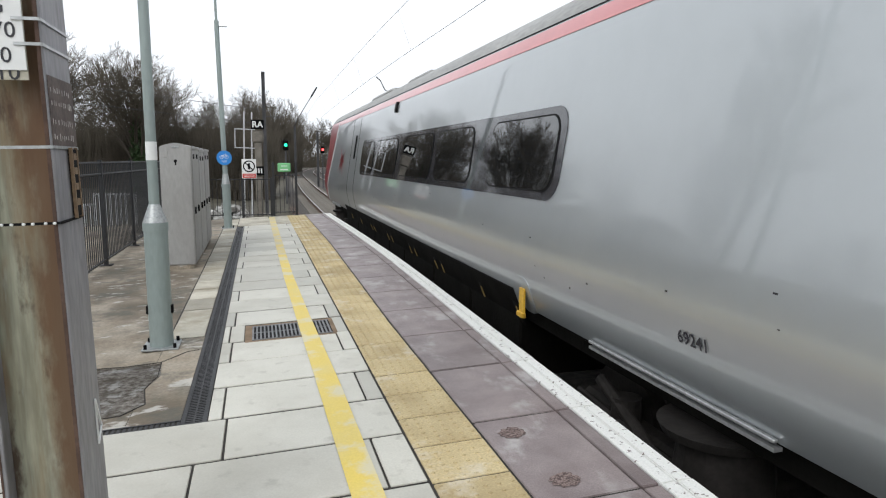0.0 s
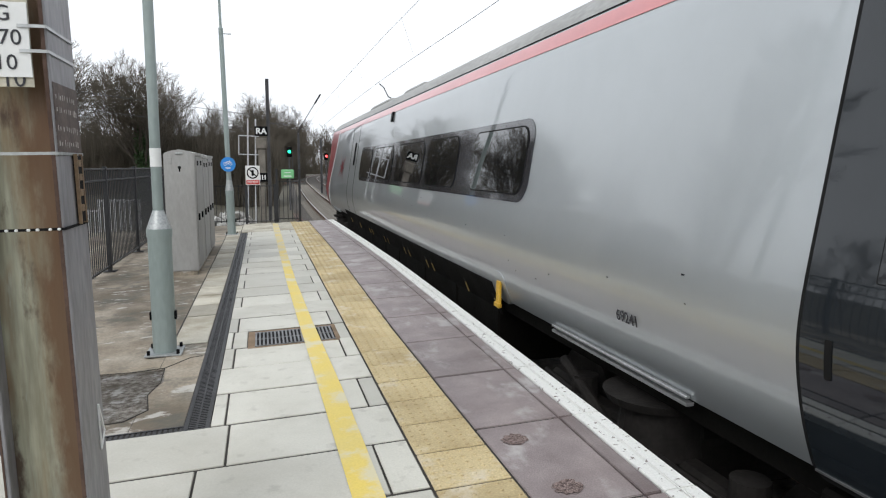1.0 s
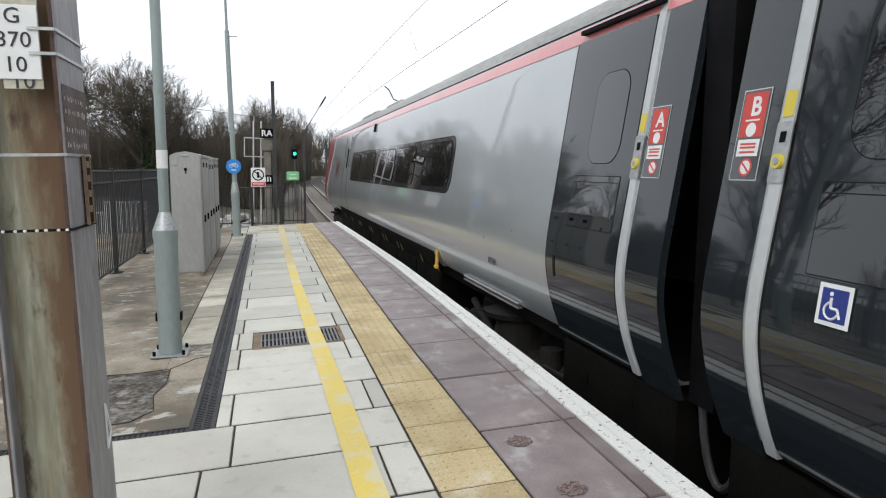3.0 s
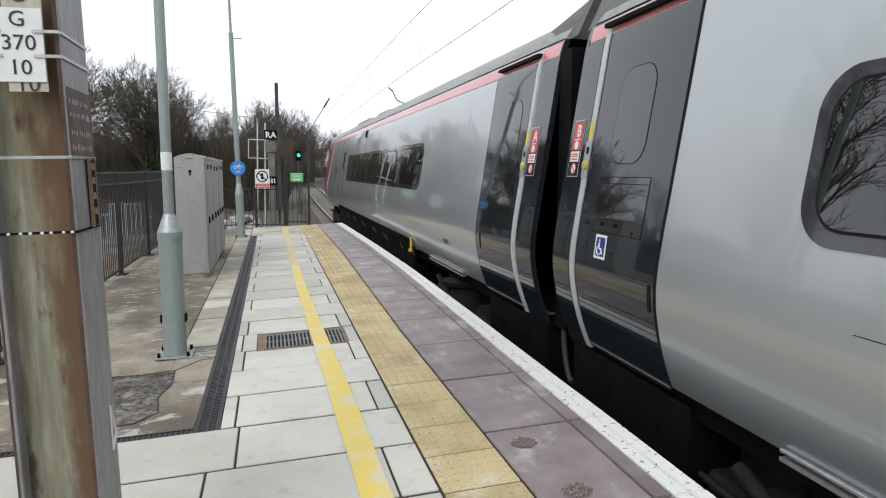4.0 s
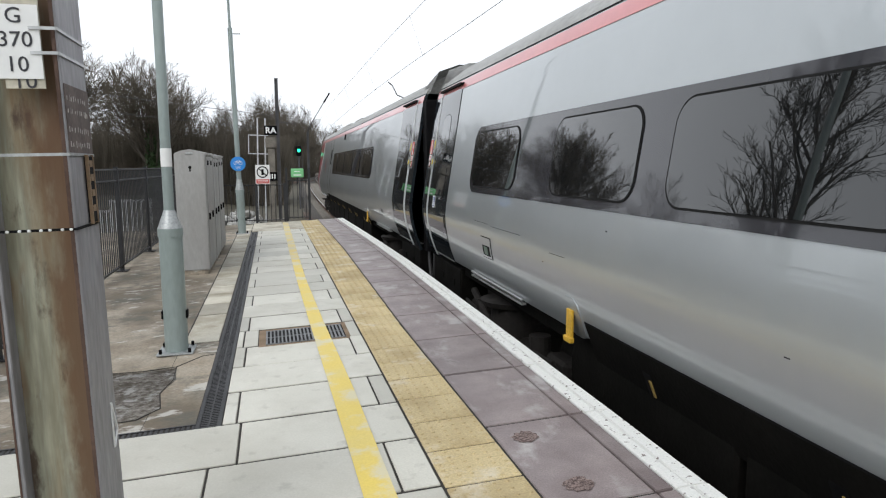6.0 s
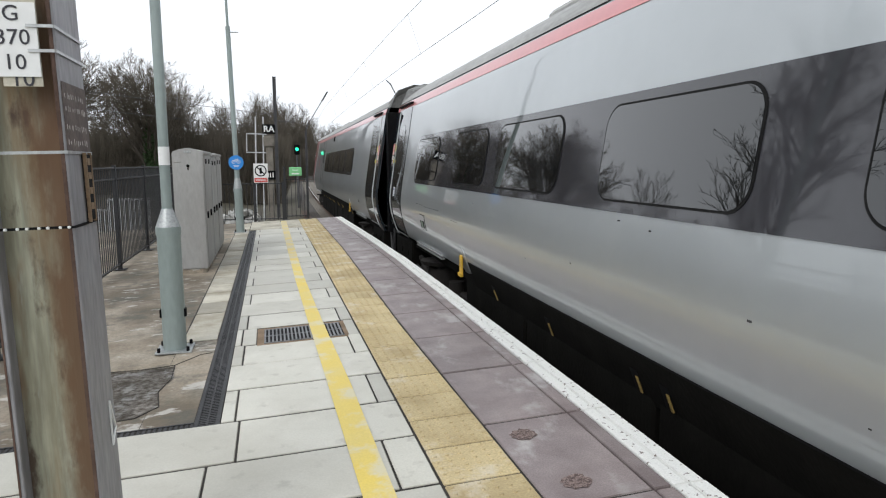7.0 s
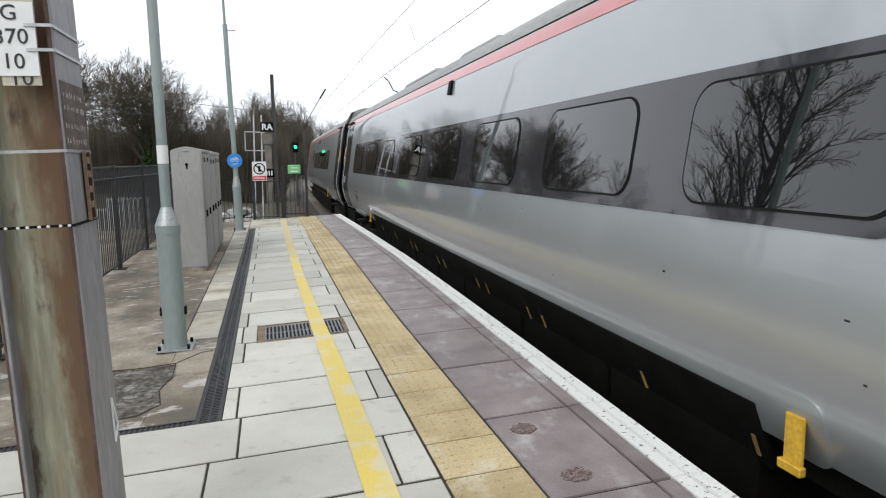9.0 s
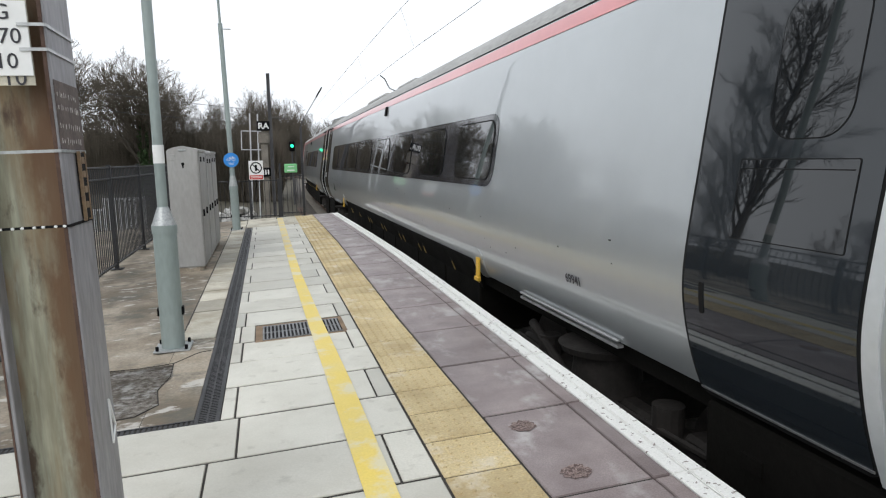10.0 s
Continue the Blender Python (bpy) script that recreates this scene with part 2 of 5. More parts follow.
# rust that has run down one side of the face
_re = _pn.new("ShaderNodeSeparateXYZ")
_rn = _pn.new("ShaderNodeTexNoise")
_rm = _pn.new("ShaderNodeMapping")
_rm.inputs["Scale"].default_value = (1, 1, 0.35)
_rn.inputs["Scale"].default_value, _rn.inputs["Detail"].default_value, _rn.inputs["Roughness"].default_value = 9.0, 5.0, 0.65
_ra, _rr = _pn.new("ShaderNodeMath"), _pn.new("ShaderNodeMapRange")
_ra.operation = "MULTIPLY_ADD"
_ra.inputs[1].default_value = 0.22
_rr.inputs[1].default_value, _rr.inputs[2].default_value, _rr.inputs[4].default_value = 0.100, 0.165, 0.9
_rx = _pn.new("ShaderNodeMix")
_rx.data_type = "RGBA"
_rx.inputs[7].default_value = (0.10, 0.05, 0.021, 1)
_pl.new(_pc.outputs["Object"], _re.inputs[0])
_pl.new(_pc.outputs["Object"], _rm.inputs["Vector"])
_pl.new(_rm.outputs[0], _rn.inputs["Vector"])
_pl.new(_rn.outputs["Fac"], _ra.inputs[0])
_pl.new(_re.outputs["X"], _ra.inputs[2])
_pl.new(_ra.outputs[0], _rr.inputs[0])
_pl.new(_rr.outputs[0], _rx.inputs[0])
_pl.new(_pn["Principled BSDF"].inputs["Base Color"].links[0].from_socket, _rx.inputs[6])
_pl.new(_rx.outputs[2], _pn["Principled BSDF"].inputs["Base Color"])
M_postgrey = mat("grey_galvanised_steel", (0.30, 0.30, 0.32), 0.55, 0.3, other=(0.22, 0.215, 0.22), scale=4, fine=40, stretch=(1, 1, 0.25), bump=0.1)
M_rust = mat("brown_rust", (0.095, 0.055, 0.04), 0.85, scale=10, fine=60, bump=0.4)
M_band_dark = mat("brown_painted_band", (0.115, 0.085, 0.075), 0.7, scale=10, fine=60, bump=0.2)
M_bark = mat("bare_winter_bark", (0.10, 0.082, 0.066), 0.9, other=(0.06, 0.05, 0.04), scale=2, fine=20)
M_twig = mat("brown_winter_twigs", (0.11, 0.092, 0.07), 0.9, other=(0.06, 0.053, 0.038), scale=0.5, fine=8)
M_ivy = mat("dark_ivy_leaves", (0.04, 0.085, 0.02), 0.6, other=(0.02, 0.04, 0.012), scale=2, fine=12)
M_mast = mat("dull_steel_mast", (0.11, 0.11, 0.115), 0.7, 0.3, scale=2, fine=20)
M_navy = mat("navy_sign_face", (0.015, 0.03, 0.20), 0.4, scale=4, fine=30, amount=0.12)
M_litter = mat("pale_rubble", (0.52, 0.52, 0.50), 0.9, other=(0.12, 0.115, 0.10), scale=4, fine=20, contrast=0.15)
G_green = glow("green_signal_lens", (0.03, 0.95, 0.45), 2.0)
G_red = glow("red_signal_lens", (1.0, 0.06, 0.06), 5.0)


# ---------------------------------------------------------------- mesh helpers
def finish(bm, material, name, smooth=False):
    me = bpy.data.meshes.new(name)
    bmesh.ops.recalc_face_normals(bm, faces=bm.faces)
    bm.to_mesh(me)
    bm.free()
    me.materials.append(material)
    if smooth:
        for p in me.polygons:
            p.use_smooth = True
        me.set_sharp_from_angle(angle=radians(32))
    return me


def part(name, bm, material, parent=None, label="", smooth=False, at=None):
    me = bm if isinstance(bm, bpy.types.Mesh) else finish(bm, material, name, smooth)
    ob = new(name, me)
    if parent is not None:
        ob.parent = parent
    if at is not None:
        ob.matrix_basis = at
    return tagged(ob, label)


def thing(name, label, category, m=None, group="", kind=""):
    ob = new(name)
    if m is not None:
        ob.matrix_basis = m
    return tagged(ob, label, category, group, kind)


def box(bm, x0, x1, y0, y1, z0, z1, bevel=0.0, m=None):
    r = bmesh.ops.create_cube(bm, size=1.0)
    vs = r["verts"]
    bmesh.ops.scale(bm, vec=(x1 - x0, y1 - y0, z1 - z0), verts=vs)
    bmesh.ops.translate(bm, vec=((x0 + x1) / 2, (y0 + y1) / 2, (z0 + z1) / 2), verts=vs)
    if bevel:
        es = list({e for v in vs for e in v.link_edges})
        vs = bmesh.ops.bevel(bm, geom=es, offset=bevel, segments=1, affect="EDGES")["verts"]
    if m is not None:
        bmesh.ops.transform(bm, matrix=m, verts=list(vs))
    return bm


def B(*a, **k):
    return box(bmesh.new(), *a, **k)


def cyl(bm, p0, p1, r0, r1=None, n=12):
    p0, p1 = Vector(p0), Vector(p1)
    r1 = r0 if r1 is None else r1
    q = (p1 - p0).to_track_quat("Z", "Y").to_matrix().to_4x4()
    m = Matrix.Translation((p0 + p1) / 2) @ q
    bmesh.ops.create_cone(bm, cap_ends=True, segments=n, radius1=r0, radius2=max(r1, 1e-4), depth=(p1 - p0).length, matrix=m)
    return bm


def tube(bm, pts, r, n=6):
    for a, b in zip(pts, pts[1:]):
        cyl(bm, a, b, r, r, n)
    return bm


def bent(pts, r, n=8):
    """One continuous tube through the points."""
    bm = bmesh.new()
    pts = [Vector(p) for p in pts]
    rows = []
    for i, p in enumerate(pts):
        d = (pts[min(i + 1, len(pts) - 1)] - pts[max(i - 1, 0)]).normalized()
        u = d.orthogonal().normalized() if i == 0 else (u - d * u.dot(d)).normalized()
        v = d.cross(u)
        rows.append([bm.verts.new(p + (u * math.cos(a) + v * math.sin(a)) * r) for a in np.linspace(0, 2 * math.pi, n, endpoint=False)])
    for a, b in zip(rows, rows[1:]):
        for i in range(n):
            bm.faces.new((a[i], a[(i + 1) % n], b[(i + 1) % n], b[i]))
    bm.faces.new(rows[0]), bm.faces.new(rows[-1])
    return bm


def letters(text, size, parent, m, material, name="lettering", label="", bold=0.0, align="CENTER"):
    cu = bpy.data.curves.new(name, "FONT")
    cu.body, cu.size, cu.extrude, cu.offset = text, size, 0.0008, bold
    cu.align_x, cu.align_y = align, "CENTER"
    cu.resolution_u = 3
    cu.materials.append(material)
    ob = new(name, cu)
    ob.parent = parent
    ob.matrix_basis = m
    return tagged(ob, label)


def disc(bm, x, z, r, y0, y1, n=24, inner=None):
    """A disc or ring that faces -y."""
    ring = []
    for yy in (y0, y1):
        for rr in ((r,) if inner is None else (r, inner)):
            ring.append([bm.verts.new((x + rr * math.cos(a), yy, z + rr * math.sin(a))) for a in np.linspace(0, 2 * math.pi, n, endpoint=False)])
    if inner is None:
        bm.faces.new(ring[0]), bm.faces.new(ring[1])
        for i in range(n):
            bm.faces.new((ring[0][i], ring[0][(i + 1) % n], ring[1][(i + 1) % n], ring[1][i]))
    else:
        for i in range(n):
            j = (i + 1) % n
            for p, q in ((0, 1), (2, 3), (0, 2), (1, 3)):
                bm.faces.new((ring[p][i], ring[p][j], ring[q][j], ring[q][i]))
    return bm

# ---------------------------------------------------------------- track line
TRACK = [(-40, 1.25), (-22, 2.164), (-8, 2.578), (0, 2.835), (8, 2.891), (16, 2.806), (24, 2.845), (32, 2.951), (40, 3.099),
         (50, 3.36), (75, 4.3), (104, 5.6), (142, 8.2), (200, 16.0), (300, 40.0)]
RAIL = -0.93


def centre(y):
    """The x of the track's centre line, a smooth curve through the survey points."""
    ys, xs = [p[0] for p in TRACK], [p[1] for p in TRACK]
    g = np.gradient(xs, ys)
    i = int(np.clip(np.searchsorted(ys, y) - 1, 0, len(ys) - 2))
    h = ys[i + 1] - ys[i]
    u = (y - ys[i]) / h
    return ((2 * u**3 - 3 * u**2 + 1) * xs[i] + (u**3 - 2 * u**2 + u) * h * g[i]
            + (-2 * u**3 + 3 * u**2) * xs[i + 1] + (u**3 - u**2) * h * g[i + 1])


def ribbon(y0, y1, step, sections, offset=0.0):
    """Sweep a closed cross-section (dx, z) along the track."""
    bm = bmesh.new()
    rows = []
    for y in np.arange(y0, y1 + step / 2, step):
        rows.append([bm.verts.new((centre(y) + offset + dx, y, z)) for dx, z in sections])
    n = len(sections)
    for a, b in zip(rows, rows[1:]):
        for i in range(n):
            bm.faces.new((a[i], a[(i + 1) % n], b[(i + 1) % n], b[i]))
    bm.faces.new(rows[0]), bm.faces.new(rows[-1])
    return bm


# ---------------------------------------------------------------- ground and track bed
bm = bmesh.new()
bmesh.ops.create_grid(bm, x_segments=80, y_segments=80, size=1.0)
for v in bm.verts:
    x, y = v.co.x * abs(v.co.x) * 900, v.co.y * abs(v.co.y) * 900
    rise = 0.0
    if y > 22 and x < 0:
        rise = min(4.6, max(0, (y - 30) * 0.06) + max(0, (y - 52) * 0.12)) * min(1, max(0, (-x - 3) / 6))
    v.co = (x, y, -1.32 + rise + 0.12 * noise.noise((x * 0.15, y * 0.15, 0)))
tagged(part("ground", bm, M_ground), "rough brown winter ground beside the railway", "ground", kind="structure")

bed = tagged(part("track_bed", ribbon(-30, 240, 3, [(-2.0, -1.32), (-1.7, -1.12), (1.7, -1.12), (6.4, -1.12), (6.8, -1.32)]), M_ballast),
             "brown stone ballast under the running lines", "ballast", kind="structure")
for off in (0.0, 3.5):
    for side in (-0.7175, 0.7175):
        r = tagged(part("rail", ribbon(-30, 240, 3, [(-0.036, RAIL - 0.03), (-0.036, RAIL), (0.036, RAIL), (0.036, RAIL - 0.03)], off + side), M_rail),
                   "worn steel running rail on concrete sleepers", "rail", "running rails", "structure")
        part("rail_foot", ribbon(-30, 240, 3, [(-0.065, RAIL - 0.16), (-0.02, RAIL - 0.14), (-0.02, RAIL - 0.031), (0.02, RAIL - 0.031), (0.02, RAIL - 0.14), (0.065, RAIL - 0.16)], off + side), M_railside, r)
for side in (-0.7175, 0.7175):
    bm = bmesh.new()
    prev = None
    for u in np.linspace(0, 1, 30):
        x, y = -12 + 17.5 * u**1.35 + side, 22 + 88 * u
        row = [bm.verts.new((x + dx, y, z)) for dx, z in ((-0.045, -1.12), (-0.036, RAIL - 0.05), (0.036, RAIL - 0.05), (0.045, -1.12))]
        if prev:
            for i in range(3):
                bm.faces.new((prev[i], prev[i + 1], row[i + 1], row[i]))
        prev = row
    tagged(part("rail", bm, M_railside), "rusty steel rail of the neighbouring line", "rail", "running rails", "structure")
slp = finish(B(-1.25, 1.25, -0.13, 0.13, -1.17, RAIL - 0.165, 0.02), M_sleeper, "sleeper")
for i in range(120):
    y = 12 + i * 0.68
    for off in (0.0, 3.5):
        if off and i > 60:
            continue
        part("sleeper", slp, None, bed, at=pose(centre(y) + off, y, 0))

# ---------------------------------------------------------------- platform (falls gently away from the track)
TILT = 2.2


def pz(x):
    return x * math.tan(radians(TILT))


platform = tagged(new("platform", finish(B(-6.0, 0.9, -14, 15.6, -0.9, -0.007), M_joint, "platform")), "station platform of concrete slabs with a white painted edge", "platform", kind="structure")
platform.matrix_basis = pose(0, 0, 0, 0, -TILT, 0)


def drift(y):
    """How far the edge bows out to follow the curve of the line."""
    ys = (-14, -0.5, 0.7, 2.1, 4.0, 7.0, 10.0, 15.6)
    xs = (0.95, 1.172, 1.202, 1.222, 1.256, 1.290, 1.268, 1.175)
    return float(np.interp(y, ys, xs))


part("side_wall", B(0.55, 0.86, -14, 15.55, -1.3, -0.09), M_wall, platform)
# concrete apron on the far side of the drain
part("apron", B(-5.9, -1.56, 1.26, 15.5, -0.034, -0.006), M_apron, platform, "stained brown concrete apron with cracks")
rnd = random.Random(4)
bm = bmesh.new()
ring = [bm.verts.new((x, y, -0.002)) for x, y in ((-1.98, 2.53), (-1.75, 2.49), (-1.52, 2.52), (-1.48, 2.2), (-1.55, 1.93), (-1.50, 1.62), (-1.62, 1.46), (-1.9, 1.44), (-2.15, 1.6), (-2.2, 2.3))]
bm.faces.new(ring)
bmesh.ops.solidify(bm, geom=bm.faces[:], thickness=0.003)
part("broken_patch", bm, M_patch, platform, "crumbled grey concrete patch")
for pts in ([(-2.6, 2.62), (-1.98, 2.55), (-1.75, 2.52), (-1.52, 2.55), (-1.35, 2.78), (-1.26, 2.8)], [(-1.52, 2.55), (-1.5, 2.2), (-1.55, 1.93), (-1.5, 1.62), (-1.62, 1.46), (-2.2, 1.42)]):
    part("crack", tube(bmesh.new(), [(x, y, -0.005) for x, y in pts], 0.006, 4), M_joint, platform)

J, JY = 0.013, 0.028


def slab(x0, x1, y0, y1, material=M_slab, name="paving_slab", top=0.0):
    d = rnd.uniform(-0.003, 0.003)
    return part(name, B(x0 + J / 2, x1 - J / 2, y0 + JY / 2, y1 - JY / 2, -0.05, top + d, 0.004), material, platform)


# main walking strip, alternate courses broken near the ends
ROWS = [0.03 + 0.575 * k for k in range(-22, 27)]
for k, y0 in enumerate(ROWS):
    y1, odd = y0 + 0.575, k % 2
    if y0 < 0.65:                       # full-width courses in front of the drain
        cuts = [-5.7, -4.8, -3.9, -3.0, -2.1, -1.114, -0.194, -0.003] if odd == 0 else [-5.5, -4.6, -3.7, -2.8, -1.9, -0.972, -0.003]
    elif 2.85 < y0 < 3.3:
        cuts = None                    # the drain cover sits here
    else:
        cuts = [-1.09, -1.0, -0.12, -0.003] if odd == 0 else [-1.09, -0.003]
    if cuts is None:
        for a, b in ((-1.09, -1.03), (-1.03, -0.9), (-0.12, -0.003)):
            slab(a, b, y0, y1)
        continue
    if y1 > 15.5:
        continue
    for a, b in zip(cuts, cuts[1:]):
        slab(a, b, y0, y1)
# narrow buff slabs between drain and apron
for k in range(21):
    y0 = 3.22 + 0.575 * k
    if y0 < 15.0:
        slab(-1.55, -1.245, y0, y0 + 0.575, M_slab_old, "edging_slab")
part("apron_strip", B(-1.555, -1.245, 1.26, 3.21, -0.034, -0.004), M_apron, platform)
for x0, x1 in ((-1.24, -0.5), (-0.5, 0.0)):
    slab(x0, x1, 13.2, 15.5, M_slab_old, "edging_slab", 0.004)

# tactile tiles
bm = B(-0.2 + J / 2, 0.2 - J / 2, -0.2 + 0.008, 0.2 - 0.008, -0.05, 0.0, 0.004)
for i in range(6):
    for j in range(6):
        cyl(bm, (-0.167 + 0.0668 * i, -0.167 + 0.0668 * j, -0.001), (-0.167 + 0.0668 * i, -0.167 + 0.0668 * j, 0.006), 0.0125, 0.009, 8)
tile = finish(bm, M_tactile, "tactile_tile")
for k in range(-31, 39):
    y = 0.2 + 0.4 * k
    wide = float(np.interp(y, (3, 9, 14), (1.0, 1.22, 1.28)))
    ob = part("tactile_tile", tile, None, platform, at=pose(0.2 + float(np.interp(y, (3, 9, 14), (0.0, 0.045, 0.03))), y, rnd.uniform(-0.002, 0.002)) @ Matrix.Diagonal((wide, 1, 1, 1)))

# coping and nosing stones
for k in range(-14, 17):
    y0 = 0.605 + 0.955 * k
    y1 = min(y0 + 0.955, 15.58)
    if y0 > 15.3:
        continue
    for name, f0, f1, material, top in (("coping_stone", None, 0.270, M_coping, 0.0), ("edge_stone", 0.270, 0.172, M_coping, 0.0),
                                         ("nosing_stone", 0.172, 0.088, M_white, 0.002), ("nosing_stone", 0.088, 0.0, M_white, 0.0)):
        bm = bmesh.new()
        vs = []
        d = rnd.uniform(-0.002, 0.002)
        for yy in ((y0 + 0.009, y1 - 0.009) if material is M_coping else (y0 + 0.003, y1 - 0.003)):
            xl = (0.4 + float(np.interp(yy, (3, 9, 14), (0.003, 0.095, 0.085)))) if f0 is None else drift(yy) - f0
            xr = drift(yy) - f1
            for zz in (-0.10, top + d):
                vs += [bm.verts.new((xl + 0.005, yy, zz)), bm.verts.new((xr - (0.005 if f1 else 0.0), yy, zz))]
        for q in ((0, 1, 5, 4), (2, 3, 7, 6), (0, 1, 3, 2), (4, 5, 7, 6), (0, 2, 6, 4), (1, 3, 7, 5)):
            bm.faces.new([vs[i] for i in q])
        bmesh.ops.bevel(bm, geom=bm.edges[:], offset=0.004 if f1 else 0.006, segments=2, affect="EDGES")
        part(name, bm, material, platform)
# worn rough rounds in the coping
for x, y, r in ((0.562, 0.396, 0.075), (0.606, -0.172, 0.075)):
    bm = bmesh.new()
    vs = [bm.verts.new((x + r * rnd.uniform(0.75, 1.1) * math.cos(a), y + r * rnd.uniform(0.75, 1.1) * math.sin(a), 0.0035)) for a in np.linspace(0, 6.28, 26, endpoint=False)]
    bm.faces.new(vs)
    part("rough_spot", bm, mat("rough_aggregate", (0.28, 0.21, 0.19), 0.95, other=(0.09, 0.06, 0.055), scale=95, fine=160, bump=1.0, contrast=0.1), platform)

# yellow line, nearly worn away towards the end of the platform
M_yellow_worn = mat("faded_yellow_line_paint", (0.66, 0.50, 0.13), 0.6, other=(0.58, 0.52, 0.32), scale=3, fine=80, contrast=0.2, fine_amount=0.05)
stain(M_yellow_worn, (0.50, 0.48, 0.42), 3.0, 0.50, 0.62, 0.75, shift=8.0)
for ya, yb, material in ((-12.5, 7.9, M_yellow), (7.9, 15.2, M_yellow_worn)):
    bm = bmesh.new()
    prev = None
    for y in np.linspace(ya, yb, int((yb - ya) / 0.3)):
        x0 = float(np.interp(y, (0, 1.5, 3.6, 6, 9, 14), (-0.38, -0.40, -0.43, -0.46, -0.475, -0.49)))
        x1 = float(np.interp(y, (0, 1.5, 3.6, 6, 9, 14), (-0.23, -0.245, -0.295, -0.335, -0.34, -0.345)))
        row = (bm.verts.new((x0, y, 0.0085)), bm.verts.new((x1, y, 0.0085)))
        if prev:
            bm.faces.new((*prev, row[1], row[0]))
        prev = row
    part("painted_line", bm, material, platform, "worn yellow safety line")

# drain channels
bm = B(-1.24, -1.215, 1.16, 13.1, -0.04, 0.0)
box(bm, -1.115, -1.09, 1.16, 13.1, -0.04, 0.0)
box(bm, -3.8, -1.24, 1.16, 1.175, -0.04, 0.0)
box(bm, -3.8, -1.24, 1.24, 1.255, -0.04, 0.0)
part("channel_frame", bm, M_iron, platform, "black cast-iron drain channel")
verts, faces = [], []


def bar(x0, x1, y0, y1, z0, z1):
    k = len(verts)
    verts.extend([(x, y, z) for z in (z0, z1) for y in (y0, y1) for x in (x0, x1)])
    faces.extend([tuple(k + i for i in q) for q in ((0, 1, 3, 2), (4, 5, 7, 6), (0, 1, 5, 4), (2, 3, 7, 6), (0, 2, 6, 4), (1, 3, 7, 5))])


for k in range(398):
    y = 1.18 + 0.03 * k
    bar(-1.214, -1.116, y, y + 0.017, -0.03, -0.003)
for k in range(85):
    x = -3.78 + 0.03 * k
    bar(x, x + 0.016, 1.176, 1.239, -0.03, -0.003)
bar(-1.17, -1.16, 1.18, 13.1, -0.03, -0.002)
me = bpy.data.meshes.new("drain_grating")
me.from_pydata(verts, [], faces)
me.materials.append(M_iron)
tagged(part("drain_grating", me, None, platform), kind="stuff")

# slatted drain cover in its rusty frame
cover = part("drain_cover", B(-0.90, -0.10, 2.86, 3.45, -0.05, -0.002), M_rustframe, platform, "rusty frame of the drain cover")
# solid black block stands in for the shade below the grate
part("pit", B(-0.84, -0.14, 2.90, 3.375, -0.04, 0.0), M_black, cover)
bm = B(-0.84, -0.14, 2.90, 2.912, -0.02, 0.006)
for k in range(21):
    x = -0.838 + 0.0335 * k
    box(bm, x, x + 0.015, 2.912, 3.363, -0.02, 0.006)
box(bm, -0.84, -0.14, 3.363, 3.375, -0.02, 0.006)
box(bm, -0.84, -0.14, 3.13, 3.14, -0.02, 0.005)
part("grate", bm, M_grate, cover, "grey steel slatted grate")


# ---------------------------------------------------------------- train
PROF = [(-0.02, 1.175), (0.10, 1.222), (0.20, 1.262), (0.30, 1.302), (0.40, 1.335), (0.53, 1.369), (0.60, 1.383), (0.70, 1.398), (0.80, 1.404), (0.95, 1.395), (1.12, 1.372),
        (1.42, 1.325), (1.72, 1.279), (2.00, 1.235), (2.30, 1.189), (2.50, 1.156), (2.60, 1.13), (2.72, 1.07), (2.83, 0.975), (2.91, 0.87), (2.97, 0.74), (3.01, 0.5), (3.03, 0.25), (3.03, 0.0)]


def _fine(points):
    zs, hs = [p[0] for p in points], [p[1] for p in points]
    g = np.gradient(hs, zs)
    out = []
    for i in range(len(zs) - 1):
        h = zs[i + 1] - zs[i]
        n = max(1, int(h / 0.035))
        for k in range(n):
            u = k / n
            out.append((zs[i] + u * h, (2 * u**3 - 3 * u**2 + 1) * hs[i] + (u**3 - 2 * u**2 + u) * h * g[i] + (-2 * u**3 + 3 * u**2) * hs[i + 1] + (u**3 - u**2) * h * g[i + 1]))
    return out + [points[-1]]


PROF = _fine([p for p in PROF if p[0] < 2.96]) + [p for p in PROF if p[0] > 2.96]


def half(z):
    return float(np.interp(z, [p[0] for p in PROF], [p[1] for p in PROF]))


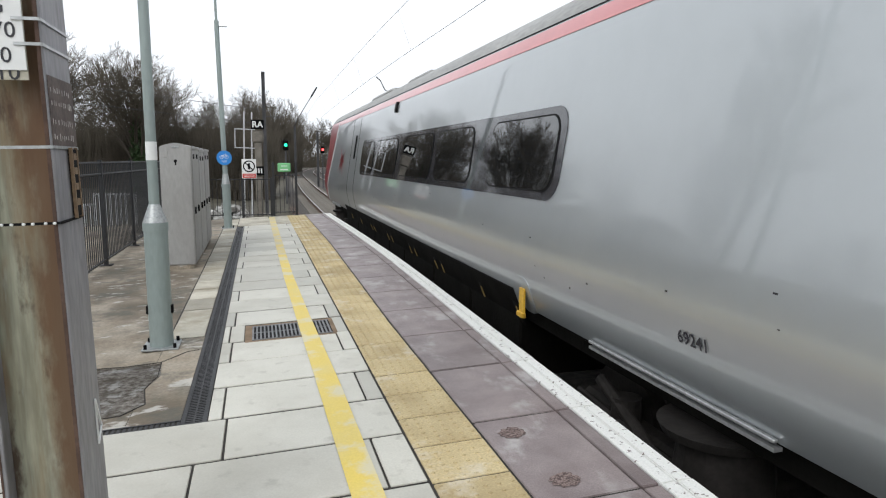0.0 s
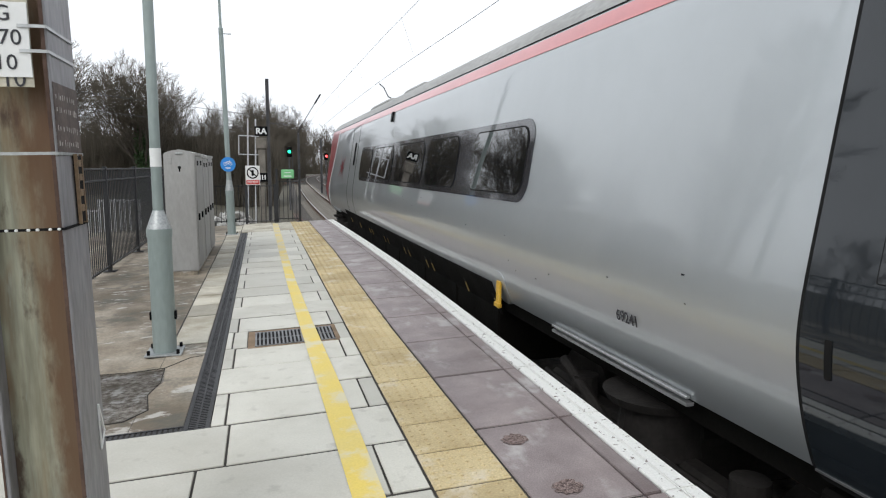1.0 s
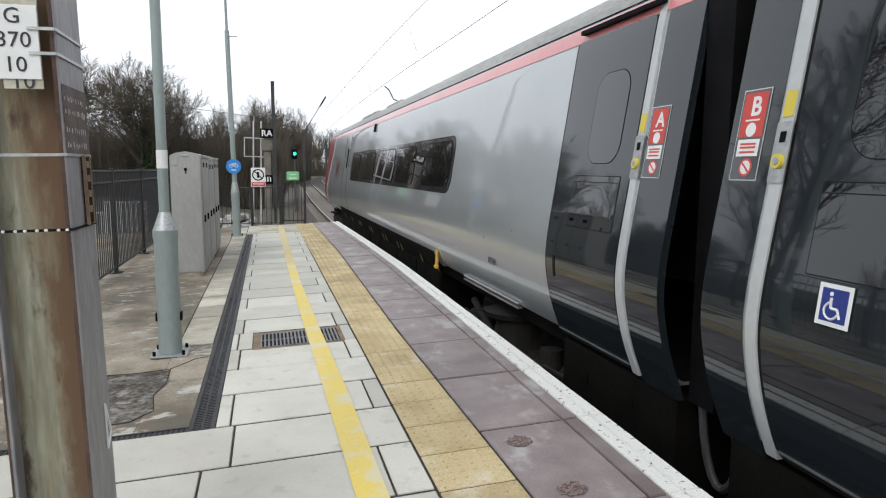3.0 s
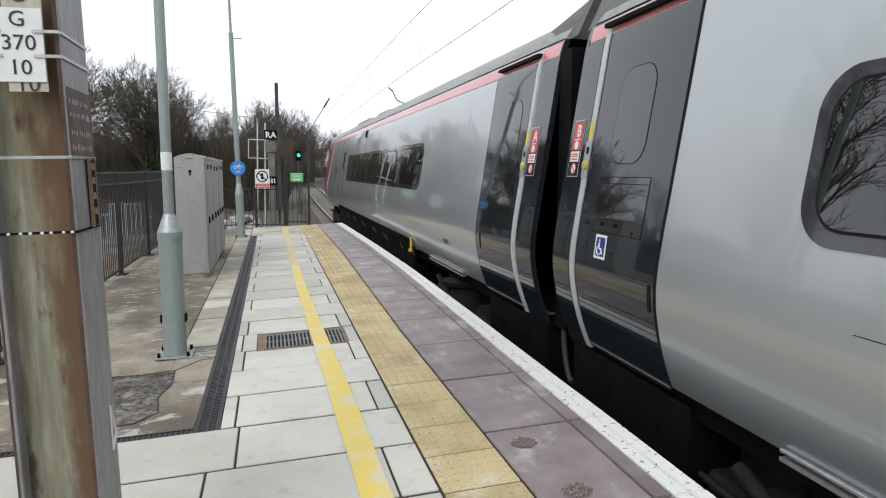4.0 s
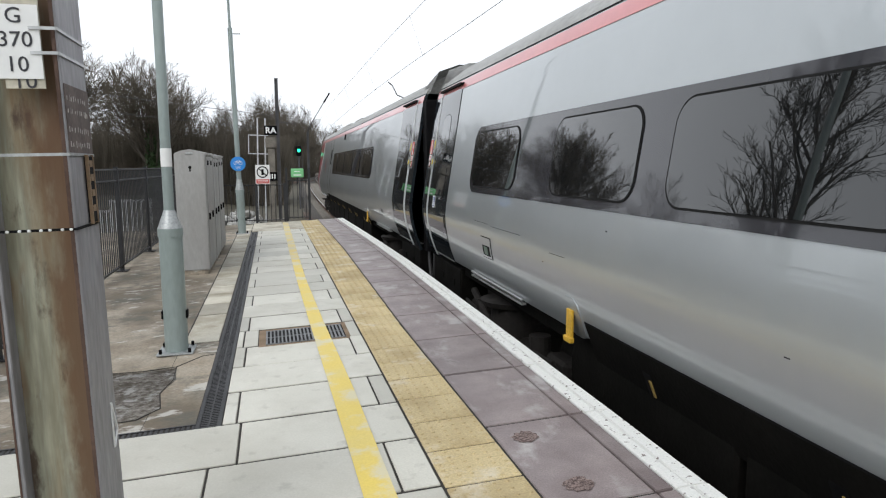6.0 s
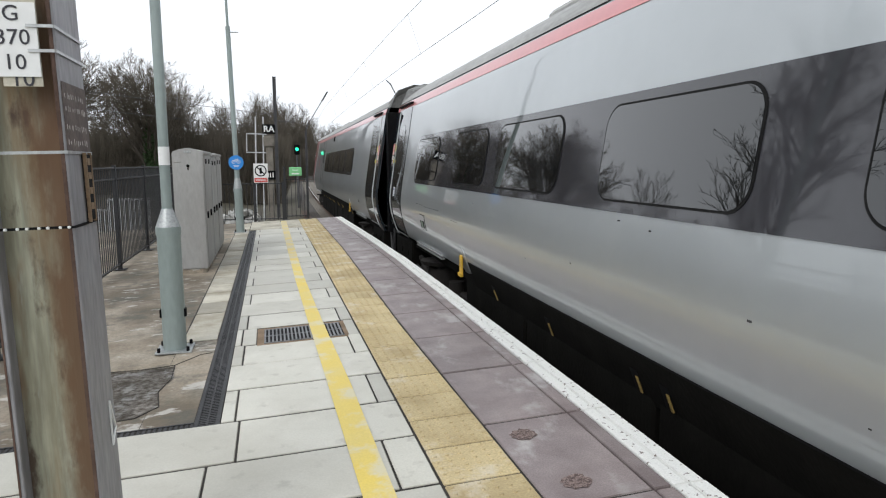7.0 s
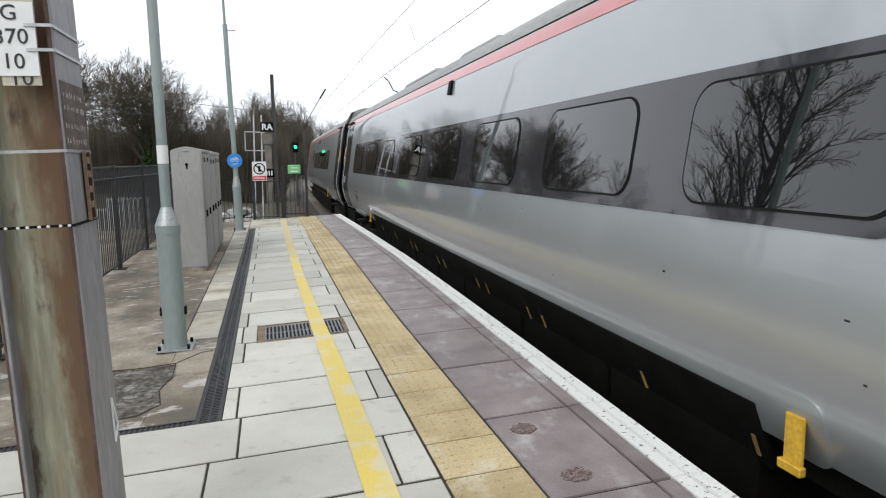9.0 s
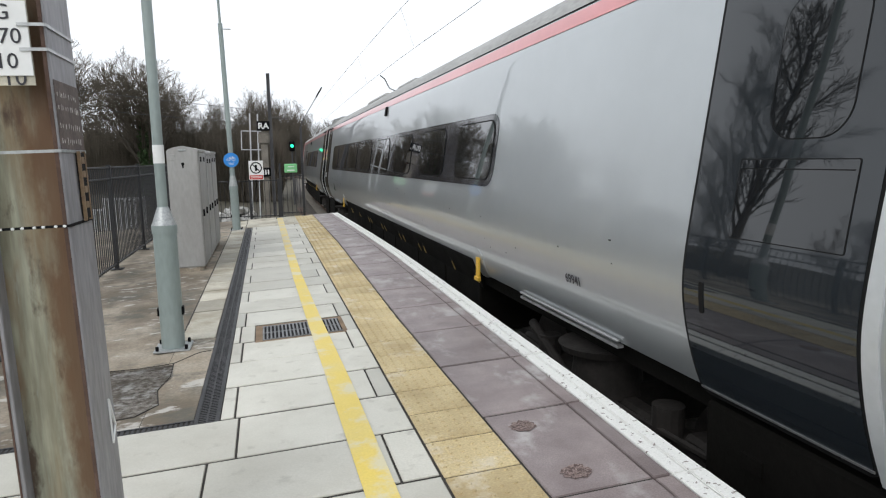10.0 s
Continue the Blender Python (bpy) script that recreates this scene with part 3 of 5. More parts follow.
def skin(bm, l0, l1, z0, z1, off=0.0, side=-1, depth=0.02, radius=0.0, nz=None, lean=0.0):
    """A plate that hugs the coach side from l0 to l1 and z0 to z1, with rounded corners and a rim."""
    nz = nz or max(2, int((z1 - z0) / 0.06))
    zs = [z0 + (z1 - z0) * i / nz for i in range(nz + 1)]
    if radius:
        for c in range(10):
            q = radius * (1 - math.cos(math.radians(10 * c)))
            zs += [z0 + q, z1 - q]
        zs = sorted(set(round(q, 4) for q in zs))
    rows = []
    for z in zs:
        inset = 0.0
        if radius:
            d = min(z - z0, z1 - z)
            if d < radius:
                inset = radius - math.sqrt(max(0, radius**2 - (radius - d)**2))
        sl = lean * (z - z0) / (z1 - z0)
        h, a, b = half(z), l0 + inset + sl, l1 - inset + sl
        rows.append([bm.verts.new((side * (h + off), a, z)), bm.verts.new((side * (h + off), b, z)),
                     bm.verts.new((side * (h + off - depth), b, z)), bm.verts.new((side * (h + off - depth), a, z))])
    for p, q in zip(rows, rows[1:]):
        for i in range(4):
            bm.faces.new((p[i], p[(i + 1) % 4], q[(i + 1) % 4], q[i]))
    bm.faces.new(rows[0]), bm.faces.new(rows[-1])
    return bm


def shell(l0, l1, z0, z1, grow=0.0, taper=None, steps=1, caps=True):
    """The coach body as a hollow-looking closed sweep of its profile."""
    bm = bmesh.new()
    pts = [(z, h) for z, h in PROF if z0 < z < z1]
    pts = [(z0, half(z0))] + pts + [(z1, half(z1))]
    rows = []
    for i in range(steps + 1):
        l = l0 + (l1 - l0) * i / steps
        k, zt = (1.0, 1.0) if taper is None else taper(i / steps)
        row = [bm.verts.new((-(h + grow) * k, l, z0 + (z - z0) * zt)) for z, h in pts]
        row += [bm.verts.new(((h + grow) * k, l, z0 + (z - z0) * zt)) for z, h in reversed(pts) if not (z == z1 and h == 0)]
        rows.append(row)
    n = len(rows[0])
    for a, b in zip(rows, rows[1:]):
        for i in range(n):
            bm.faces.new((a[i], a[(i + 1) % n], b[(i + 1) % n], b[i]))
    if caps:
        bm.faces.new(rows[0]), bm.faces.new(rows[-1])
    return bm


def side_pose(l, z, side=-1, off=0.004):
    """A frame on the coach side for flat marks: x along the writing, y up the side."""
    dz = 0.05
    slope = (half(z + dz) - half(z - dz)) / (2 * dz)
    up = Vector((side * slope, 0, 1)).normalized()
    along = Vector((0, side * 1.0, 0))
    m = Matrix((along, up, along.cross(up))).transposed().to_4x4()
    return Matrix.Translation((side * (half(z) + off), l, z)) @ m


def plate(bm, x0, x1, y0, y1, z=0.0, t=0.002):
    return box(bm, x0, x1, y0, y1, z, z + t)


def bogie(car, l):
    b = part("bogie", B(-1.02, -0.86, l - 1.55, l + 1.55, -0.62, -0.38, 0.03), M_bogie, car)
    bm = B(0.86, 1.02, l - 1.55, l + 1.55, -0.62, -0.38, 0.03)
    box(bm, -1.0, 1.0, l - 0.25, l + 0.25, -0.66, -0.3, 0.03)
    part("cross_beam", bm, M_bogie, b)
    for s in (-1, 1):
        for w in (-1.35, 1.35):
            bm = cyl(bmesh.new(), (s * 0.70, l + w, RAIL + 0.43), (s * 0.83, l + w, RAIL + 0.43), 0.43, 0.43, 32)
            cyl(bm, (s * 0.66, l + w, RAIL + 0.43), (s * 0.70, l + w, RAIL + 0.43), 0.46, 0.46, 32)
            part("wheel", bm, M_bogie, b)
            bm = cyl(bmesh.new(), (s * 0.84, l + w, RAIL + 0.43), (s * 1.12, l + w, RAIL + 0.43), 0.17, 0.15, 16)
            box(bm, min(s * 0.86, s * 1.06), max(s * 0.86, s * 1.06), l + w - 0.22, l + w + 0.22, -0.66, -0.3, 0.03)
            part("axle_box", bm, M_bogie, b)
        bm = cyl(bmesh.new(), (s * 0.98, l, -0.40), (s * 0.98, l, -0.02), 0.30, 0.26, 24)
        part("air_spring", bm, M_bogie, b)
        bm = cyl(bmesh.new(), (s * 1.12, l + 0.45, -0.42), (s * 1.12, l + 1.2, -0.12), 0.045, 0.045, 10)
        part("damper", bm, M_bogie, b)
        bm = cyl(bmesh.new(), (s * 1.05, l - 0.95, -0.60), (s * 1.05, l - 0.95, -0.18), 0.11, 0.11, 14)
        part("spring", bm, M_bogie, b)
        bm = cyl(bmesh.new(), (s * 1.05, l + 0.95, -0.60), (s * 1.05, l + 0.95, -0.18), 0.11, 0.11, 14)
        part("spring", bm, M_bogie, b)
        bm = cyl(bmesh.new(), (s * 1.02, l, -0.06), (s * 1.02, l, 0.0), 0.33, 0.36, 28)
        part("spring_seat", bm, M_bogie, b)
        part("pipe_run", tube(bmesh.new(), [(s * 1.14, l - 1.5, -0.3), (s * 1.14, l - 0.6, -0.36), (s * 1.14, l + 0.6, -0.36), (s * 1.14, l + 1.5, -0.3)], 0.022, 6), M_bogie, b)


def hug(name, bm, material, parent=None, label=""):
    """A plate on the coach side, smooth along the curve of the body."""
    return part(name, bm, material, parent, label, smooth=True)


def door_set(car, end, letter):
    """The entrance at one end: leaf, pillar and dark end panel (end is -1 at the tail, +1 at the head)."""
    def adj(v):
        """The tail entrance is a little narrower than the front one, whose end panel reaches further."""
        return v - 0.105 if end < 0 and 11.1 < v < 11.6 else v + (0.06 if end > 0 and v > 11.5 else 0.0)

    def rng(a, b):
        a, b = adj(a), adj(b)
        return (end * a, end * b) if end > 0 else (end * b, end * a)
    for side in (-1, 1):
        a, b = rng(10.07 if end < 0 else 10.17, 11.27)
        d = hug("door", skin(bmesh.new(), a, b, 0.18, 2.53, 0.006, side, 0.03, 0.05), M_door, car, "glossy charcoal sliding door")
        if side > 0:
            continue
        hug("door_seal", skin(bmesh.new(), a - 0.022, b + 0.022, 0.155, 2.555, 0.003, side, 0.03, 0.07), M_seal, d)
        hug("door_sill", skin(bmesh.new(), a, b, 0.186, 0.198, 0.012, side, 0.012, nz=2), M_alu, d, "thin bare aluminium sill")
        for k, (u0, u1, w0, w1, rad) in enumerate(((10.38, 11.06, 1.085, 1.475, 0.012), (10.52, 10.98, 1.56, 2.22, 0.15))):
            a2, b2 = rng(u0, u1)
            rim = hug("pane_outline", skin(bmesh.new(), a2, b2, w0, w1, 0.0085, side, 0.004, rad), M_seal, d)
            g = 0.005
            hug("door_glass", skin(bmesh.new(), a2 + g, b2 - g, w0 + g, w1 - g, 0.0095, side, 0.004, rad - g if rad > 0.05 else 0.008), M_doorglass, rim)
        a2, b2 = rng(10.40, 11.04)
        hug("glazing_bar", skin(bmesh.new(), a2, b2, 1.425, 1.430, 0.0105, side, 0.004, nz=1), M_seal, d)
        a2, b2 = rng(10.20, 10.235)
        hug("door_handle", skin(bmesh.new(), a2, b2, 0.66, 0.83, 0.010, side, 0.006, 0.01), M_seal, d)
        a2, b2 = rng(11.295, 11.368)
        p = hug("door_pillar", skin(bmesh.new(), a2, b2, 0.14, 2.62, 0.012, side, 0.05), M_strip, car, "pale grey door pillar")
        a2, b2 = rng(11.285, 11.385)
        q = hug("button_plate", skin(bmesh.new(), a2, b2, 1.46, 1.74, 0.017, side, 0.006, 0.01), M_alu, p, "steel push-button plate")
        m = side_pose(end * adj(11.335), 1.56, side, 0.02)
        bm = bmesh.new()
        cyl(bm, m @ Vector((0, 0, -0.005)), m @ Vector((0, 0, 0.012)), 0.036, 0.033, 20)
        part("push_button", bm, M_signyel, q)
        bm = bmesh.new()
        cyl(bm, m @ Vector((0, 0, 0.012)), m @ Vector((0, 0, 0.016)), 0.020, 0.018, 16)
        part("button_face", bm, M_galv, q)
        m = side_pose(end * adj(11.335), 1.67, side, 0.018)
        part("button_slot", box(bmesh.new(), -0.016, 0.016, -0.025, 0.025, -0.002, 0.003, 0, m), M_black, q)
        m = side_pose(end * adj(11.335), 1.82, side, 0.013)
        part("warning_label", box(bmesh.new(), -0.032, 0.032, -0.06, 0.06, 0, 0.002, 0, m), M_signyel, p)
        a2, b2 = rng(11.40, 11.66)
        e = hug("end_panel", skin(bmesh.new(), a2, b2, 0.10, 2.66, 0.004, side, 0.05), M_door, car, "charcoal end panel")
        m = side_pose(end * adj(11.51), 1.69, side, 0.006)
        part("label_backing", box(bmesh.new(), -0.098, 0.098, -0.225, 0.225, 0, 0.0015, 0, m), M_strip, e)
        part("label_panel", box(bmesh.new(), -0.092, 0.092, -0.219, 0.219, 0.0016, 0.0028, 0, m), M_band, e)
        part("coach_label", box(bmesh.new(), -0.082, 0.082, -0.01, 0.208, 0.0029, 0.004, 0, m), M_signred, e, "red coach letter label")
        letters(letter, 0.13, e, m @ pose(0.012, 0.135, 0.0045), M_signwhite, "coach_letter", bold=0.003)
        part("label_oval", cyl(bmesh.new(), m @ Vector((0, 0.025, 0.004)), m @ Vector((0, 0.025, 0.005)), 0.035, 0.035, 20), M_signwhite, e)
        part("label_line", box(bmesh.new(), -0.05, 0.05, 0.068, 0.076, 0.004, 0.005, 0, m), M_signwhite, e)
        part("seat_label", box(bmesh.new(), -0.076, 0.076, -0.105, -0.022, 0.0029, 0.004, 0, m), M_signwhite, e)
        for k in (-0.045, -0.062, -0.085):
            part("label_line", box(bmesh.new(), -0.055, 0.055, k - 0.005, k + 0.005, 0.0041, 0.005, 0, m), M_signred, e)
        part("round_sign", cyl(bmesh.new(), m @ Vector((0.01, -0.16, 0.0029)), m @ Vector((0.01, -0.16, 0.004)), 0.045, 0.045, 24), M_signred, e)
        part("sign_centre", cyl(bmesh.new(), m @ Vector((0.01, -0.16, 0.004)), m @ Vector((0.01, -0.16, 0.005)), 0.034, 0.034, 24), M_signwhite, e)
        part("sign_bar", box(bmesh.new(), -0.034, 0.034, -0.005, 0.005, 0.005, 0.006, 0, m @ pose(0.01, -0.16, 0, 0, 0, -40)), M_signred, e)
    # step well under the doors
    a, b = rng(10.05, 11.62)
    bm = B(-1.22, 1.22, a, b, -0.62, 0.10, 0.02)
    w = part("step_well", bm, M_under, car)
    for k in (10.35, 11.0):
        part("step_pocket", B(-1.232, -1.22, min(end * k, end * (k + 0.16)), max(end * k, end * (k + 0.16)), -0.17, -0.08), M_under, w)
    a, b = rng(10.2, 11.3)
    part("door_rail", B(-1.19, -1.13, a - 0.05, b + 0.05, 2.575, 2.605), M_black, car)


def coach(name, label, number, letter, panes, band, head):
    car = thing(name, label, "train carriage", group="carriages of the train")
    front = 11.66 if not head else 10.2
    part("body_shell", shell(-11.66, front, 0.2, 2.668, caps=False), M_silver, car, "silver-grey painted body side", smooth=True)
    bm = shell(-11.66, front, 2.669, 3.03)
    part("roof", bm, M_roof, car, "dirty grey roof")
    for side in (-1, 1):
        hug("roof_stripe", skin(bmesh.new(), -11.64, front, 2.522, 2.645, 0.006, side, 0.02, nz=4), M_red, car, "pinkish red stripe")
        hug("gutter", skin(bmesh.new(), -11.64, front, 2.666, 2.675, 0.008, side, 0.03, nz=2), M_seal, car)
        bnd = hug("window_band", skin(bmesh.new(), band[1], band[0], 1.20, 1.955, 0.008, side, 0.02, 0.20), M_band, car, "dark grey window band")
        for a, b in panes:
            w = hug("window", skin(bmesh.new(), b, a, 1.265, 1.895, 0.014, side, 0.012, 0.16), M_seal, bnd)
            hug("pane", skin(bmesh.new(), b + 0.014, a - 0.014, 1.279, 1.881, 0.017, side, 0.006, 0.148), M_pane, w)
    if head:
        def nose(u):
            return (1 - 0.45 * u**2.0, 1 - 0.42 * u**1.6)
        part("cab_nose", shell(10.2, 12.5, 0.2, 3.03, taper=nose, steps=10), M_cabred, car, "red driving cab")
        for side in (-1, 1):
            for g0, g1, material, nm in ((0.0, None, M_cabred, "cab_flank"), (-0.12, 0.0, M_strip, "cab_stripe")):
                bm = bmesh.new()
                for k in range(24):
                    z0, z1 = 0.22 + k * 0.098, 0.22 + (k + 1) * 0.098
                    edge = 10.05 - 1.75 * ((z0 - 0.22) / 2.35) ** 0.8
                    skin(bm, edge + g0, (10.21 if g1 is None else edge + g1), z0, z1, 0.009, side, 0.02, nz=1)
                part(nm, bm, material, car)
        for a, b in ((3.9, 3.86), (5.0, 4.96)):
            hug("door_seam", skin(bmesh.new(), b, a, 0.3, 2.5, 0.002, -1, 0.01), M_seal, car)
        hug("cab_handrail", skin(bmesh.new(), 4.2, 4.33, 1.55, 2.1, 0.02, -1, 0.02), M_black, car)
        m = side_pose(6.5, 1.5)
        bm = bmesh.new()
        ring = []
        for k in range(16):
            a = math.pi * k / 8 + 0.25
            r = (0.17, 0.85 if k % 4 == 1 else 0.5)[k % 2]
            ring.append(bm.verts.new((r * math.cos(a), 0.62 * r * math.sin(a), 0.012)))
        bm.faces.new(ring)
        bmesh.ops.solidify(bm, geom=bm.faces[:], thickness=0.002)
        part("livery_mark", bm, M_cabred, car, at=m)
        part("headlamp_step", B(-0.9, 0.9, 10.2, 12.0, -0.5, 0.2, 0.1), M_under, car)
    for l in (-8.5, 8.5) if not head else (-8.5, 8.5):
        bogie(car, l)
    # equipment boxes below the floor
    rr = random.Random(3)
    l = -5.9
    while l < 5.6:
        w = rr.uniform(1.3, 2.3)
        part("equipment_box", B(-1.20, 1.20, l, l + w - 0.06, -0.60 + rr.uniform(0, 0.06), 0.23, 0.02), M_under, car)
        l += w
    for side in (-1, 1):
        hug("underframe_panel", skin(bmesh.new(), -6.0, 6.0, -0.02, 0.330, 0.007, side, 0.03, nz=8), M_under, car, "grimy underframe panel darkened for shade")
        hug("panel_joint", skin(bmesh.new(), -6.0, 6.0, 0.330, 0.342, 0.0065, side, 0.02, nz=2), M_black, car)
    for l in (-5.9, -4.89, -3.29, -2.95, -1.75, -1.4, 0.1, 0.45, 1.9, 2.25, 3.7, 5.2):
        # each latch recess is a flat black patch, its shade given as colour
        lt = hug("latch_recess", skin(bmesh.new(), l - 0.05, l + 0.05, 0.03, 0.19, 0.010, -1, 0.02, 0.01, nz=3), M_black, car)
        hug("latch", skin(bmesh.new(), l - 0.045, l - 0.022, 0.035, 0.15, 0.022, -1, 0.008, nz=3), M_dull, lt, "dull yellow latch")
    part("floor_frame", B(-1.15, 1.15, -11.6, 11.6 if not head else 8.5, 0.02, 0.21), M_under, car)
    for a, b in ((-9.2, -7.42), (7.42, 9.2)):
        bm = B(-1.305, -1.275, a, b, 0.207, 0.228, 0.005)
        box(bm, -1.30, -1.25, a, b, 0.165, 0.185)
        part("side_rail", bm, M_alu, car, "bare aluminium lower rail")
    for l in ((-6.28,) if head else (-6.28, 6.2)):
        m = side_pose(l, 0.30)
        f = hug("step_recess", skin(bmesh.new(), l - 0.15, l + 0.15, 0.17, 0.50, 0.008, -1, 0.03, 0.10), M_silver, car)
        x = -half(0.36) - 0.012
        bm = B(x - 0.022, x, l - 0.05, l + 0.05, 0.16, 0.395, 0.004)
        box(bm, x - 0.040, x, l - 0.066, l + 0.066, 0.135, 0.18, 0.006)
        part("yellow_step", bm, M_handle, f, "yellow painted lifting step")
    # small fittings
    hug("side_light", skin(bmesh.new(), -0.20, -0.06, 2.35, 2.53, 0.03, -1, 0.04, 0.02), M_black, car)
    if not head:
        k = hug("filler_box", skin(bmesh.new(), 8.12, 8.46, 0.505, 0.74, 0.006, -1, 0.02), M_seal, car)
        hug("box_panel", skin(bmesh.new(), 8.128, 8.452, 0.513, 0.732, 0.009, -1, 0.01), M_silver, k)
        # flat black plate painted for the shaded opening, nothing is hollowed out
        hug("box_cavity", skin(bmesh.new(), 8.165, 8.415, 0.535, 0.645, 0.011, -1, 0.01), M_black, k)
        hug("green_insert", skin(bmesh.new(), 8.23, 8.36, 0.545, 0.635, 0.013, -1, 0.01), M_greenglass, k)
        m = side_pose(10.88, 0.985, -1, 0.012)
        sg = part("access_sign", box(bmesh.new(), -0.082, 0.082, -0.085, 0.085, 0, 0.002, 0, m), M_signwhite, car, "white and blue access sign")
        part("sign_face", box(bmesh.new(), -0.064, 0.064, -0.067, 0.067, 0.002, 0.003, 0, m), M_navy, sg)
        bm = bmesh.new()
        arc = [m @ Vector((-0.008 + 0.034 * math.cos(q), -0.022 + 0.034 * math.sin(q), 0.004)) for q in np.linspace(1.9, 5.9, 10)]
        tube(bm, arc, 0.005, 4)
        tube(bm, [m @ Vector(q) for q in ((-0.014, 0.03, 0.004), (-0.010, -0.012, 0.004), (0.022, -0.014, 0.004), (0.038, -0.048, 0.004))], 0.006, 4)
        cyl(bm, m @ Vector((-0.016, 0.045, 0.003)), m @ Vector((-0.016, 0.045, 0.005)), 0.009, 0.009, 10)
        part("sign_mark", bm, M_signwhite, sg)
        for a, b, z in ((8.75, 8.2, 0.885), (8.1, 7.2, 0.87), (6.5, 6.2, 0.80)):
            hug("scratch", skin(bmesh.new(), b, a, z, z + 0.0035, 0.0015, -1, 0.004, nz=1), M_seal, car)
    rr = random.Random(7)
    for k in range(26):
        l, z = rr.uniform(-10, 9), rr.uniform(0.5, 1.15)
        hug("paint_chip", skin(bmesh.new(), l, l + rr.uniform(0.012, 0.035), z, z + rr.uniform(0.006, 0.012), 0.0012, -1, 0.003, nz=1), M_band, car)
    letters(number, 0.105, car, side_pose(-8.68, 0.565, -1, 0.007), M_ink, "fleet_number", bold=0.001)
    # entrances and gangways
    door_set(car, -1, letter)
    if not head:
        door_set(car, 1, letter)
    for end in ((-1,) if head else (-1, 1)):
        a, b = sorted((end * 11.66, end * 11.9))
        bm = B(-0.85, 0.85, a, b, 0.15, 2.5, 0.05)
        g = part("gangway", bm, M_seal, car, "black rubber gangway bellows")
        for k in range(3):
            y = end * (11.68 + 0.07 * k)
            part("bellows_fold", B(-0.90, 0.90, y - 0.02, y + 0.02, 0.1, 2.55, 0.01), M_seal, g)
        part("end_wall", B(-1.16, 1.16, min(a, end * 11.67), max(a, end * 11.67), 0.1, 2.55, 0.004), M_black, car)
        fair = bmesh.new()
        p = [(half(2.66) - 0.02, 2.66), (0.93, 2.86), (0.6, 2.98)]
        vs = []
        for ll, up in ((end * 11.0, 0.02), (end * 11.85, 0.14)):
            for s in (-1, 1):
                vs.append([fair.verts.new((s * x, ll, z + (up if i else 0.0))) for i, (x, z) in enumerate(p)])
        for s in (0, 1):
            A1, B1 = vs[s], vs[2 + s]
            for i in range(2):
                fair.faces.new((A1[i], A1[i + 1], B1[i + 1], B1[i]))
        fair.faces.new((vs[0][2], vs[1][2], vs[3][2], vs[2][2]))
        bmesh.ops.solidify(fair, geom=fair.faces[:], thickness=0.02)
        part("roof_fairing", fair, M_roof, car)
        if end < 0:
            for k, x in enumerate((-1.08, -0.86)):
                pts = [(x, end * 11.67, 0.25)] + [(x, end * (11.70 + 0.20 * (1 - math.cos(u))), 0.25 - 0.62 * math.sin(u)) for u in np.linspace(0.3, 2.84, 10)] + [(x, end * 12.12, 0.22)]
                part("jumper_cable", bent(pts, 0.026, 8), M_hose, car, smooth=True)
    # roof equipment
    for l, w, h in ((2.5, 2.6, 0.05), (-0.6, 1.6, 0.03)):
        bm = B(-0.72, 0.72, l, l + w, 2.94, 3.02 + h, 0.05)
        part("roof_unit", bm, M_roof, car)
    for k in range(6):
        part("roof_rib", B(-0.62, 0.62, 3.2 + k * 0.3, 3.26 + k * 0.3, 3.0, 3.09, 0.02), M_black, car)
    return car


PANES_A = [(3.0, 1.55), (1.3, -0.72), (-1.05, -3.02), (-3.22, -4.72), (-5.28, -6.82)]
PANES_B = [(9.05, 7.55), (6.68, 5.30), (4.95, 3.35), (2.66, 1.14), (0.55, -0.94), (-1.50, -2.87), (-3.50, -4.86), (-5.40, -6.71)]
coach_a = coach("leading_carriage", "silver leading carriage with red cab and dark windows", "69241", "A", PANES_A, (3.15, -6.93), True)
coach_b = coach("middle_carriage", "silver carriage with charcoal doors and tinted windows", "69941", "B", PANES_B, (9.13, -6.79), False)

GONE = [(0, 8.76), (0.5, 9.056), (1, 9.462), (1.5, 9.968), (2, 10.594), (2.5, 11.34), (3, 12.21), (3.5, 13.2), (4, 14.27), (4.5, 15.4), (5, 16.67), (5.5, 18.009), (6, 19.418), (6.5, 20.897), (7, 22.436), (7.5, 24.025), (8, 25.744), (8.5, 27.583), (9, 29.562), (9.5, 31.731), (10, 34.22)]


def on_track(s):
    a, b = Vector((centre(s - 8.5), s - 8.5, 0)), Vector((centre(s + 8.5), s + 8.5, 0))
    d = b - a
    m = (a + b) / 2
    return pose(m.x, m.y, 0, 0, 0, math.degrees(math.atan2(-d.x, d.y)))


def motions():
    walk(coach_a, [(t, on_track(s)) for t, s in GONE])
    walk(coach_b, [(t, on_track(s - 23.9)) for t, s in GONE])


M_chalk = mat("faint_chalk", (0.55, 0.52, 0.49), 0.9, scale=30, fine=90)


